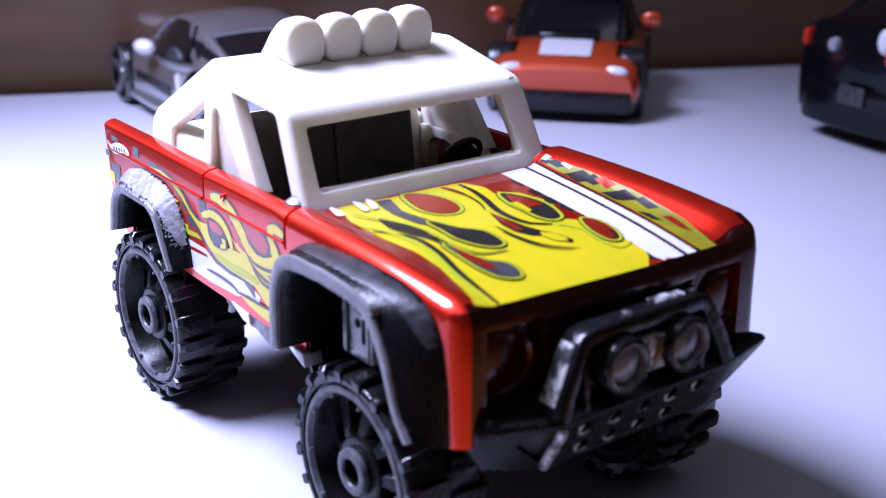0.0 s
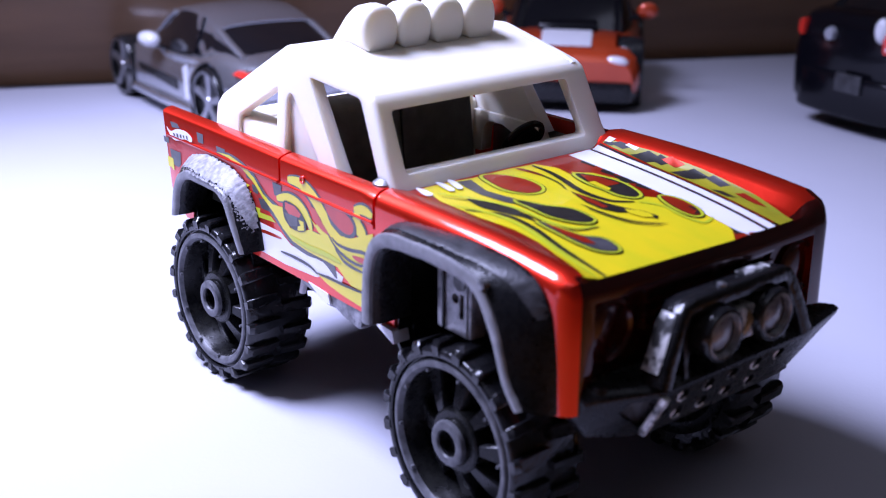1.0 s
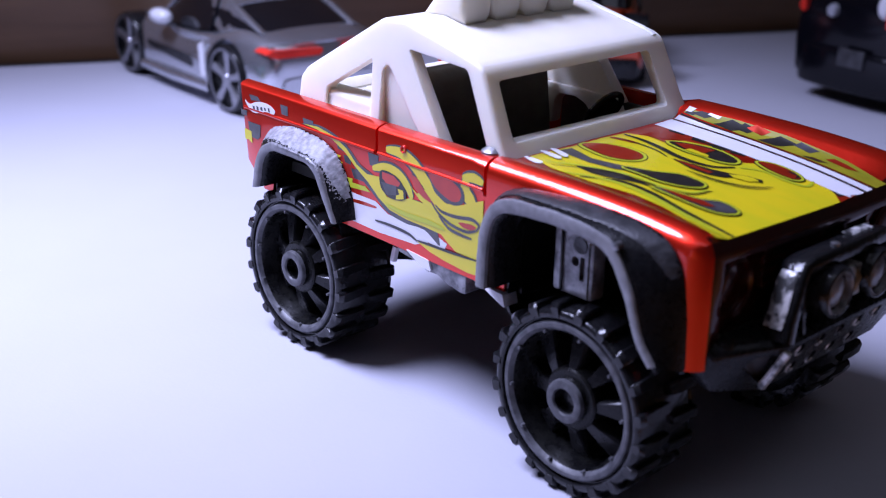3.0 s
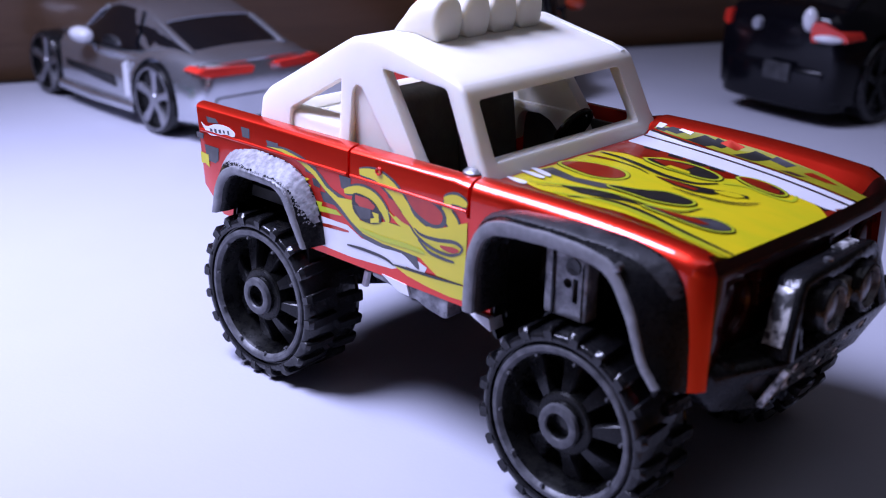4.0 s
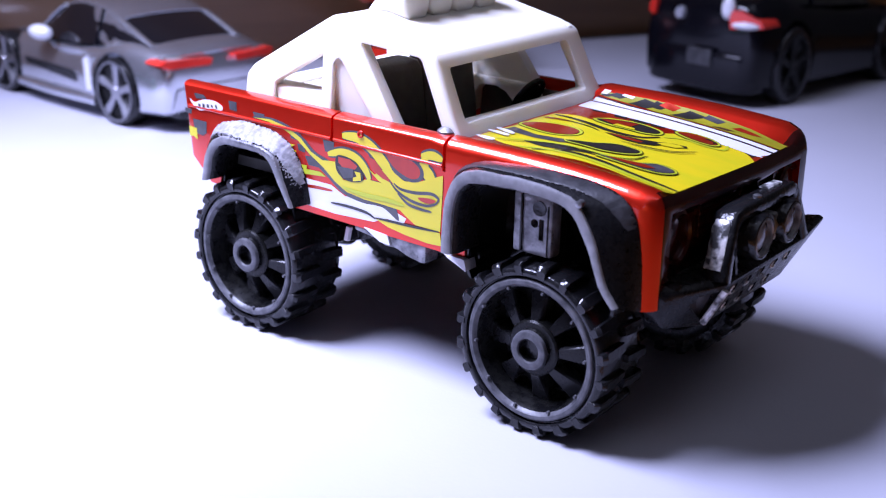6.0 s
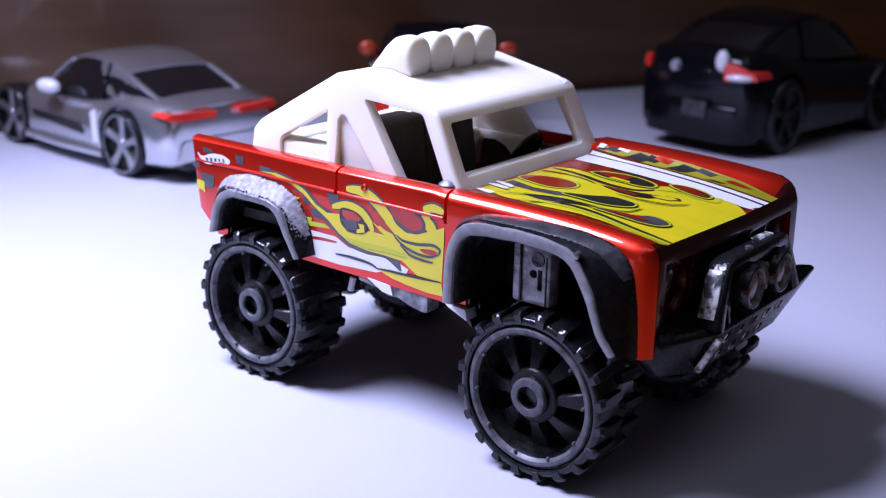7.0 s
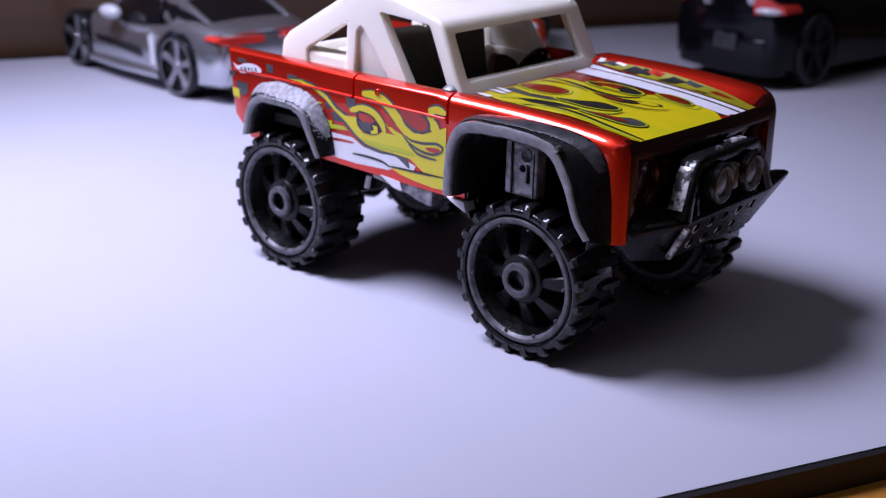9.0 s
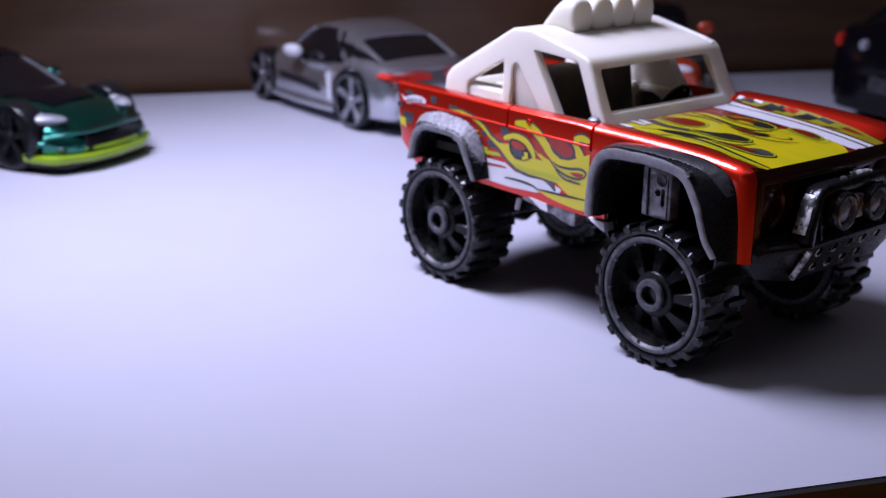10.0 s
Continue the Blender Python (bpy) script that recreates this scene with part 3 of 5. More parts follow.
    decal("stroke_print", ribbon([(11.2, -10.2), (15.0, -8.2), (18.0, -7.6), (21.1, -7.5), (23.2, -6.6), (23.6, -4.5)], 0.2), INK, body, 3.3, "hood", smooth=False)
    drop([(13.3, 3.3), (15.0, 4.3), (17.4, 4.6), (20.0, 3.8), (20.5, 2.8), (19.4, 2.2), (17.6, 2.3), (15.7, 2.4)], INK, body, 4, "hood", 0.4)
    decal("red_scrap_print", [(13.8, 3.3), (15.2, 4.1), (17.6, 4.3), (17.5, 2.8), (15.6, 2.5)], RED_PRINT, body, 9, "hood", 5, smooth=False)
    decal("yellow_scrap_print", [(15.8, 2.2), (15.9, 2.9), (17.1, 2.7), (18.1, 2.6), (18.4, 2.0), (17.0, 2.1)], YELLOW, body, 9.4, "hood", 5, smooth=False)
    drop([(21.6, 4.9), (22.6, 5.5), (24.5, 5.3), (25.8, 4.5), (25.7, 3.8), (24.5, 3.7), (22.9, 4.1)], RED_PRINT, body, 4.5, "hood", 0.34)
    decal("drop_shadow_print", [(24.3, 4.8), (24.7, 5.1), (25.8, 4.6), (25.7, 3.9), (25.4, 4.6)], INK, body, 9.6, "hood", 5, smooth=False)
    decal("stroke_print", ribbon([(9.0, 2.1), (11.3, 1.9), (13.6, 1.3), (16.3, 0.4), (18.3, 0.2), (20.1, 0.6), (21.2, 2.0)], 0.62), INK, body, 3.6, "hood", smooth=False)
    decal("stroke_print", ribbon([(9.0, 0.6), (11.5, 0.7), (14.1, 0.3), (15.9, -0.5)], 0.22), INK, body, 3.8, "hood", smooth=False)
    decal("stroke_print", ribbon([(8.8, 0.3), (10.1, 0.6), (11.9, 0.7)], 0.5), RED_PRINT, body, 3.7, "hood", smooth=False)
    decal("stroke_print", ribbon([(10.3, 3.7), (11.9, 3.4), (13.3, 3.0)], 0.4), RED_PRINT, body, 3.9, "hood", smooth=False)
    decal("tongue_print", [(16.5, -0.6), (18.6, -0.4), (20.4, -0.2), (22.0, 0.3), (23.2, 1.0), (24.4, 1.2), (24.7, 0.7), (24.1, 0.4), (22.8, 0.0), (22.2, -1.0), (20.9, -1.6), (19.1, -1.5)], INK, body, 5, "hood", 5, smooth=False)
    decal("tongue_red_print", [(17.0, -0.7), (18.9, -0.6), (21.0, -0.8), (20.9, -1.3), (19.2, -1.3)], RED_PRINT, body, 5.5, "hood", 5, smooth=False)
    decal("tongue_yellow_print", [(22.0, -0.1), (22.8, 0.7), (23.7, 1.0), (24.4, 0.7), (24.0, -0.1), (22.8, -0.4)], YELLOW, body, 5.6, "hood", 5, smooth=False)
    decal("stroke_print", ribbon([(19.3, -2.2), (22.0, -2.1), (24.3, -1.3), (25.8, 0.6)], 0.2), INK, body, 5.2, "hood", smooth=False)
    decal("stroke_print", ribbon([(20.3, -2.5), (22.6, -2.3), (24.6, -1.6), (25.9, 0.0)], 0.16), INK, body, 5.4, "hood", smooth=False)
    decal("stroke_print", ribbon([(21.4, 2.3), (23.1, 3.3), (25.1, 3.0), (27.0, 3.4), (26.7, 5.0)], 0.4), LIME, body, 3.4, "hood", smooth=False)
    decal("white_scrap_print", [(8.1, -8.3), (8.6, -7.9), (10.5, -8.2), (10.5, -8.8)], WHITE_PRINT, body, 9, "hood", 5)
    decal("white_scrap_print", [(8.2, -7.1), (8.6, -6.7), (10.5, -7.3), (10.5, -7.9)], WHITE_PRINT, body, 9, "hood", 5)
    decal("white_scrap_print", [(8.3, -10.6), (9.1, -10.3), (10.5, -10.5), (10.3, -11.2)], WHITE_PRINT, body, 9, "hood", 5)
    decal("stripe_print", [(8.5, 7.2), (8.3, 10.1), (31.0, 6.9), (31.2, 6.0), (29.9, 5.2), (31.2, 4.9), (29.3, 4.6)], WHITE_PRINT, body, 1.5, "hood", smooth=False, label="white racing stripe on the hood")
    decal("stripe_line_print", [(8.3, 10.15), (8.3, 10.45), (31.0, 7.25), (31.0, 6.95)], INK, body, 2, "hood", smooth=False)
    decal("thin_stripe_print", [(8.3, 10.5), (8.2, 11.4), (31.1, 8.3), (31.1, 7.35)], WHITE_PRINT, body, 1.5, "hood", smooth=False)
    decal("stripe_line_print", [(8.3, 11.45), (8.3, 11.65), (31.0, 8.55), (31.0, 8.35)], INK, body, 2, "hood", smooth=False)
    decal("side_flame_print", [(8.4, 11.8), (8.6, 12.2), (14.0, 12.3), (20.0, 12.1), (26.0, 11.6), (30.2, 10.6), (30.8, 8.8), (26.9, 9.2), (21.5, 10.0), (15.1, 10.9)], OLIVE, body, 1.2, "hood", 5, smooth=False)
    decal("chequer_print", [(12.3, 11.3), (14.6, 10.95), (16.0, 11.8), (13.8, 12.2)], INK, body, 2.4, "hood", 5, smooth=False)
    decal("chequer_print", [(17.6, 10.7), (19.6, 10.4), (21.4, 11.6), (19.3, 11.9)], INK, body, 2.4, "hood", 5, smooth=False)
    decal("chequer_print", [(9.2, 11.9), (11.0, 11.7), (12.2, 12.2), (10.2, 12.3)], INK, body, 2.4, "hood", 5, smooth=False)
    decal("chequer_print", [(22.6, 10.0), (24.4, 9.8), (25.0, 10.3), (23.4, 10.5)], INK, body, 2.4, "hood", 5, smooth=False)
    decal("red_scrap_print", [(24.4, 10.9), (26.6, 10.5), (27.6, 10.8), (26.4, 11.1), (25.0, 11.3)], RED_PRINT, body, 2.6, "hood", 5, smooth=False)
    decal("red_scrap_print", [(15.7, 11.8), (17.6, 11.4), (18.2, 12.0), (16.4, 12.3)], RED_PRINT, body, 2.6, "hood", 5, smooth=False)
    decal("chequer_print", [(14.6, 11.4), (16.2, 11.2), (16.8, 11.9), (15.2, 12.2)], INK, body, 2.45, "hood", 5, smooth=False)
    decal("chequer_print", [(8.6, 11.75), (9.6, 11.7), (10.0, 12.0), (8.8, 12.1)], INK, body, 2.45, "hood", 5, smooth=False)
    decal("grey_scrap_print", [(20.9, 11.4), (22.8, 11.0), (23.4, 11.6), (21.4, 11.9)], GREY_PRINT, body, 2.5, "hood", 5, smooth=False)
    decal("white_scrap_print", [(8.5, 11.95), (9.2, 11.95), (9.5, 12.4), (8.6, 12.5)], WHITE_PRINT, body, 3, "hood", 5, smooth=False)
    decal("white_scrap_print", [(11.0, 12.1), (12.4, 11.9), (12.6, 12.2), (11.2, 12.3)], WHITE_PRINT, body, 3, "hood", 5, smooth=False)

    # flank print
    decal("chequer_print", [(-27.9, 25.3), (-26.3, 25.3), (-25.8, 24.9), (-27.6, 24.7)], GREY_PRINT, body, 1, "side", 5, smooth=False)
    decal("chequer_print", [(-22.3, 25.3), (-21.0, 25.3), (-21.0, 24.3), (-22.1, 24.3)], GREY_PRINT, body, 1, "side", 5, smooth=False)
    decal("chequer_print", [(-18.5, 24.7), (-16.7, 24.7), (-16.8, 24.1), (-18.2, 24.0)], GREY_PRINT, body, 1, "side", 5, smooth=False)
    decal("chequer_print", [(-28.3, 22.3), (-26.0, 22.3), (-26.1, 21.0), (-26.6, 20.6), (-28.0, 20.7)], GREY_PRINT, body, 1, "side", 5, smooth=False)
    decal("chequer_print", [(-29.6, 23.4), (-28.4, 23.4), (-28.5, 22.8), (-29.5, 22.8)], GREY_PRINT, body, 1, "side", 5, smooth=False)
    decal("chequer_print", [(-13.1, 23.6), (-11.3, 23.5), (-11.5, 22.7), (-12.8, 22.8)], GREY_PRINT, body, 1, "side", 5, smooth=False)
    decal("chequer_print", [(-10.8, 21.3), (-9.5, 21.4), (-8.8, 20.4), (-10.3, 20.4)], GREY_PRINT, body, 1, "side", 5, smooth=False)
    decal("chequer_print", [(-8.2, 23.5), (-6.6, 23.5), (-6.7, 22.3), (-7.9, 22.3)], GREY_PRINT, body, 1, "side", 5, smooth=False)
    decal("chequer_print", [(-2.0, 23.1), (-0.4, 23.1), (-0.5, 22.6), (-1.6, 22.6)], GREY_PRINT, body, 1, "side", 5, smooth=False)
    decal("chequer_print", [(-11.9, 22.4), (-10.7, 22.4), (-10.8, 21.6), (-11.7, 21.7)], GREY_PRINT, body, 1, "side", 5, smooth=False)
    decal("side_stripe_print", [(-11.8, 18.9), (-7.1, 18.9), (-5.2, 18.1), (-2.0, 18.0), (1.3, 18.0), (3.0, 17.5), (2.7, 16.9), (0.5, 16.9), (-1.3, 16.2), (-6.5, 15.9), (-11.2, 16.0)], WHITE_PRINT, body, 0.3, "side", 5, "white stripe printed along the sill", smooth=False)
    decal("stroke_print", ribbon([(-11.5, 18.0), (-9.3, 18.2), (-6.9, 18.3)], 0.35), RED_PRINT, body, 0.9, "side", smooth=False)
    decal("stroke_print", ribbon([(-7.1, 17.0), (-4.9, 17.1), (-2.3, 17.0), (-1.0, 16.6)], 0.3), INK, body, 2.6, "side", smooth=False)
    decal("side_flame_edge_print", [(-18.6, 24.1), (-15.9, 24.5), (-13.1, 24.1), (-11.0, 23.2), (-9.3, 22.0), (-7.1, 21.3), (-5.5, 19.8), (-4.0, 19.6), (-1.8, 20.5), (0.5, 20.1), (2.1, 17.1), (-0.1, 18.0), (-2.7, 17.9), (-5.4, 18.3), (-7.2, 19.4), (-9.1, 20.6), (-10.7, 22.0), (-12.3, 23.1), (-14.4, 23.9), (-16.9, 24.0)], GREY_PRINT, body, 0.7, "side", 5)
    decal("side_flame_print", [(-18.4, 24.1), (-15.9, 24.3), (-13.3, 23.9), (-11.4, 23.1), (-9.9, 21.9), (-8.3, 21.3), (-6.3, 21.5), (-6.1, 20.5), (-5.4, 19.8), (-4.0, 19.8), (-2.1, 20.5), (-0.3, 20.5), (1.9, 20.4), (5.4, 20.9), (7.5, 21.6), (7.3, 17.1), (4.2, 17.1), (3.2, 17.6), (2.2, 18.2), (-0.2, 18.3), (-2.5, 18.3), (-5.0, 18.6), (-6.6, 19.4), (-8.1, 20.5), (-10.1, 21.6), (-11.7, 22.7), (-13.6, 23.5), (-16.1, 24.0)], YELLOW, body, 1.3, "side", 5, "yellow flame printed along the flank", smooth=False)
    decal("stroke_print", ribbon([(-7.5, 22.1), (-5.6, 22.6), (-3.8, 22.4), (-2.5, 21.6), (-1.8, 20.5)], 1.5), GREY_PRINT, body, 0.75, "side", smooth=False)
    decal("stroke_print", ribbon([(-7.5, 22.1), (-5.6, 22.6), (-3.8, 22.4), (-2.5, 21.6), (-1.8, 20.5)], 1.0), YELLOW, body, 1.6, "side", smooth=False)
    decal("stroke_print", ribbon([(-5.5, 24.4), (-3.4, 24.5), (-1.5, 23.8), (0.0, 22.6), (1.7, 21.2), (4.0, 20.6)], 1.75), GREY_PRINT, body, 0.78, "side", smooth=False)
    decal("stroke_print", ribbon([(-5.5, 24.4), (-3.4, 24.5), (-1.5, 23.8), (0.0, 22.6), (1.7, 21.2), (4.0, 20.6)], 1.25), YELLOW, body, 1.85, "side", smooth=False)
    decal("stroke_print", ribbon([(5.3, 24.2), (5.2, 23.1), (5.9, 22.3), (6.4, 21.3)], 1.8), GREY_PRINT, body, 0.81, "side", smooth=False)
    decal("stroke_print", ribbon([(5.3, 24.2), (5.2, 23.1), (5.9, 22.3), (6.4, 21.3)], 1.3), YELLOW, body, 2.1, "side", smooth=False)
    decal("stroke_print", ribbon([(4.8, 24.2), (6.2, 24.5), (7.4, 24.3)], 1.35), GREY_PRINT, body, 0.84, "side", smooth=False)
    decal("stroke_print", ribbon([(4.8, 24.2), (6.2, 24.5), (7.4, 24.3)], 0.85), YELLOW, body, 2.35, "side", smooth=False)
    decal("side_flame_print", [(-2.2, 21.8), (-0.7, 20.7), (1.9, 19.7), (5.4, 20.1), (7.5, 20.8), (7.5, 22.8), (6.3, 22.3), (4.6, 21.6), (2.9, 21.3), (1.3, 21.6), (0.0, 21.9), (-1.1, 21.2)], YELLOW, body, 2.5, "side", 5, smooth=False)
    decal("side_drop_edge_print", [(0.6, 23.6), (2.8, 23.7), (4.4, 23.5), (5.1, 22.8), (5.0, 21.9), (3.9, 21.4), (2.5, 21.5), (1.2, 22.1)], GREY_PRINT, body, 2.8, "side", 5)
    decal("side_drop_print", [(0.5, 23.6), (2.6, 23.7), (4.1, 23.3), (4.7, 22.7), (4.5, 22.0), (3.7, 21.7), (2.6, 21.9), (1.3, 22.5)], RED_PRINT, body, 3.1, "side", 5)
    decal("side_drop_print", [(-2.1, 22.9), (-1.1, 22.7), (-0.1, 21.8), (1.4, 20.7), (-0.1, 21.0), (-1.4, 21.6)], RED_PRINT, body, 2.9, "side", 5, smooth=False)
    decal("stroke_print", ribbon([(1.4, 20.8), (2.3, 20.4), (4.1, 20.4), (6.1, 20.7), (7.0, 20.4), (6.8, 19.9)], 0.34), GREY_PRINT, body, 3.2, "side", smooth=False)
    decal("stroke_print", ribbon([(0.8, 21.0), (1.9, 20.1), (3.6, 19.5), (5.6, 19.4), (6.9, 19.9)], 0.3), GREY_PRINT, body, 3.3, "side", smooth=False)
    decal("side_drop_print", [(4.5, 20.0), (5.9, 20.2), (6.7, 20.1), (6.1, 19.7), (5.0, 19.7)], RED_PRINT, body, 3.4, "side", 5)
    decal("stroke_print", ribbon([(1.9, 19.9), (3.2, 19.1), (4.8, 18.9), (6.2, 18.9)], 0.3), GREY_PRINT, body, 3.5, "side", smooth=False)
    decal("stroke_print", ribbon([(-5.4, 19.0), (-2.4, 18.8), (0.5, 18.9), (2.7, 18.8)], 0.5), LIME, body, 3.6, "side", smooth=False)
    decal("side_drop_edge_print", [(-6.2, 22.2), (-4.2, 22.2), (-3.0, 21.5), (-2.6, 20.4), (-3.6, 19.9), (-5.2, 19.9), (-6.3, 20.7)], INK, body, 3.7, "side", 5)
    decal("side_drop_print", [(-6.0, 22.1), (-4.4, 22.1), (-3.4, 21.6), (-3.7, 21.2), (-5.4, 21.1), (-6.0, 21.5)], RED_PRINT, body, 4.0, "side", 5, smooth=False)
    decal("chequer_print", [(-6.2, 21.1), (-4.0, 21.2), (-4.0, 20.3), (-5.3, 20.0)], GREY_PRINT, body, 4.2, "side", 5, smooth=False)
    decal("yellow_scrap_print", [(-3.8, 21.0), (-3.0, 21.0), (-2.9, 20.2), (-4.0, 19.9), (-4.0, 20.3), (-3.5, 20.5)], YELLOW, body, 4.4, "side", 5, smooth=False)
    decal("yellow_scrap_print", [(-12.3, 20.2), (-10.5, 20.3), (-10.6, 19.9), (-8.6, 20.0), (-7.8, 19.6), (-11.3, 19.3)], LIME, body, 1.2, "side", 5, smooth=False)
    decal("stroke_print", ribbon([(-1.0, 16.7), (1.0, 16.8), (3.9, 16.9), (7.2, 17.1)], 0.26), INK, body, 4.6, "side", smooth=False)
    decal("sill_flame_print", [(-1.0, 16.6), (1.0, 16.7), (3.9, 16.9), (7.3, 17.0), (7.5, 15.7), (5.7, 15.6), (2.9, 15.8), (0.7, 16.1)], YELLOW, body, 3, "side", 5, smooth=False)
    decal("badge_print", [(-28.6, 24.6), (-27.7, 24.3), (-26.2, 24.8), (-24.4, 24.9), (-23.2, 24.5), (-23.4, 24.0), (-24.8, 24.0), (-26.6, 23.5), (-27.7, 23.7)], WHITE_PRINT, body, 6, "side", 5, "small white badge shape")
    decal("badge_bar_print", [(-27.2, 24.2), (-26.8, 24.2), (-26.7, 23.9), (-27.1, 23.9)], GREY_PRINT, body, 7, "side", 5, smooth=False)
    decal("badge_bar_print", [(-26.5, 24.3), (-26.1, 24.3), (-26.0, 23.9), (-26.4, 23.9)], GREY_PRINT, body, 7, "side", 5, smooth=False)
    decal("badge_bar_print", [(-25.8, 24.3), (-25.4, 24.4), (-25.3, 24.0), (-25.7, 24.0)], GREY_PRINT, body, 7, "side", 5, smooth=False)
    decal("badge_bar_print", [(-25.1, 24.4), (-24.8, 24.4), (-24.7, 24.1), (-25.0, 24.1)], GREY_PRINT, body, 7, "side", 5, smooth=False)
    decal("badge_bar_print", [(-24.4, 24.5), (-24.1, 24.5), (-24.0, 24.1), (-24.3, 24.1)], GREY_PRINT, body, 7, "side", 5, smooth=False)
    decal("tail_yellow_print", [(-29.0, 21.4), (-27.7, 21.3), (-27.6, 20.0), (-28.3, 20.3), (-28.9, 20.2)], YELLOW, body, 2, "side", 5, smooth=False)
    decal("scrap_print", [(-13.1, 22.2), (-12.2, 22.2), (-12.7, 21.9)], YELLOW, body, 2, "side", 5, smooth=False)
    decal("scrap_print", [(-12.8, 21.6), (-12.0, 21.6), (-12.4, 21.2)], YELLOW, body, 2, "side", 5, smooth=False)
    decal("scrap_print", [(-12.6, 20.9), (-11.7, 20.9), (-12.2, 20.6)], YELLOW, body, 2, "side", 5, smooth=False)
    decal("scrap_print", [(-12.3, 20.3), (-11.4, 20.3), (-11.9, 20.0)], YELLOW, body, 2, "side", 5, smooth=False)
    return body


def flare(truck, outer, rim, inner, deep, side, label, mat, worn, reach):
    """A wheel-arch flare: from the flank outwards to its rim and back in along the arch."""
    n = 36

    def along(path):
        pts = [Vector(p) for p in path]
        lens = [0.0]
        for a, b in zip(pts, pts[1:]):
            lens.append(lens[-1] + (b - a).length)
        out = []
        for k in range(n):
            d = lens[-1] * k / (n - 1)
            i = max(j for j in range(len(pts) - 1) if lens[j] <= d + 1e-9)
            f = (d - lens[i]) / (lens[i + 1] - lens[i])
            out.append(pts[i].lerp(pts[i + 1], min(f, 1)))
        return [out[0]] + [(out[i - 1] + out[i] * 2 + out[i + 1]) / 4 for i in range(1, n - 1)] + [out[-1]]

    a, b, c = along(outer), along(rim), along(inner)
    rows = []
    for path, y in ((a, 14.0), (a, 14.55), ([p.lerp(q, 0.5) for p, q in zip(a, b)], 14.55 + (deep - 14.55) * 0.56), ([p.lerp(q, 0.9) for p, q in zip(a, b)], deep - 0.25), (b, deep - 0.1), ([p.lerp(q, 0.55) for p, q in zip(b, c)], deep - 0.12), ([p.lerp(q, 0.8) for p, q in zip(b, c)], deep - 0.5), (c, deep - 1.0), (c, 13.2)):
        rows.append([(p.x, side * y + (1.1 if side > 0 else 0), p.y) for p in path])
    # rows run round the section; close the section for each step along the arch
    rings = [[row[k] for row in rows] for k in range(n)]
    arch = part("fender_flare", loft(rings), mat, truck, label, 40)
    # the rim along the opening, uneven; wear and caught light in one colour
    rng, strip = random.Random(int(deep * 10) + side), []
    for k in range(n):
        j = rng.uniform(-0.02, 0.02)
        pair = [(b[k].lerp(c[k], -0.14 + j), deep - 0.3), (b[k].lerp(c[k], -0.1 + j), deep), (b[k].lerp(c[k], 0.04 + j), deep + 0.1), (b[k].lerp(c[k], 0.55 + j), deep + 0.08), (b[k].lerp(c[k], 0.7 + j), deep - 0.05), (b[k].lerp(c[k], 0.72 + j), deep - 0.5)]
        strip.append([(p.x, side * y + (1.1 if side > 0 else 0), p.y) for p, y in pair])
    # Pale upper face: rubbing, and the light on it, put into colour.
    scuff, flecks = [], []
    first, last, fine = n // 5, n * (9 if reach > 0.8 else 8) // 10, 4

    def on_face(k, f, level=0.0):
        """A point of the sloping face: step k along the arch, share f from the flank to the rim."""
        i, u = min(int(k), n - 2), k - min(int(k), n - 2)
        p = a[i].lerp(a[i + 1], u).lerp(b[i].lerp(b[i + 1], u), max(f, 0))
        y = 14.55 + (deep - 14.4) * f * 1.08 if f > 0 else 14.45
        return (p.x, side * y + (1.1 if side > 0 else 0), p.y + level + (0.05 if f >= 0 else -f * 0.6))

    for step in range((last - first) * fine + 1):
        k = first + step / fine
        fade = math.sin(math.pi * (k - first + 0.3) / (last - first + 0.6)) ** 0.5
        lo, hi = rng.uniform(-0.05, 0.05), 0.1 + (rng.uniform(reach - (0.13 if reach > 0.8 else 0.06), reach) - 0.1) * fade
        scuff.append([on_face(k, lo), on_face(k, lo + 0.03, 0.05), on_face(k, (lo + hi) / 2, 0.06), on_face(k, hi - 0.03, 0.05), on_face(k, hi)])
        for _ in range(2 if reach > 0.8 else 0):
            f, kk, size = min(hi + rng.uniform(-0.04, 0.24), 0.96), k + rng.uniform(-0.4, 0.4), rng.uniform(0.02, 0.06)
            flecks.append([on_face(kk + size * 3 * math.cos(q + size * 40), f + size * math.sin(q + size * 40) * rng.uniform(0.6, 1), 0.05) for q in (0, 1.3, 2.5, 3.8, 5.1)])
    top = loft(scuff, False, False)
    for fleck in flecks:
        top.faces.new([top.verts.new(p) for p in fleck])
    part("scuffed_lit_top", top, worn, arch, "upper face coloured pale for rubbing and for lamplight", 50)
    part("rim_strip", loft(strip), RIM_LIT_GREY, arch, "rim coloured grey for rubbing and for the light it catches", 50)
    return arch


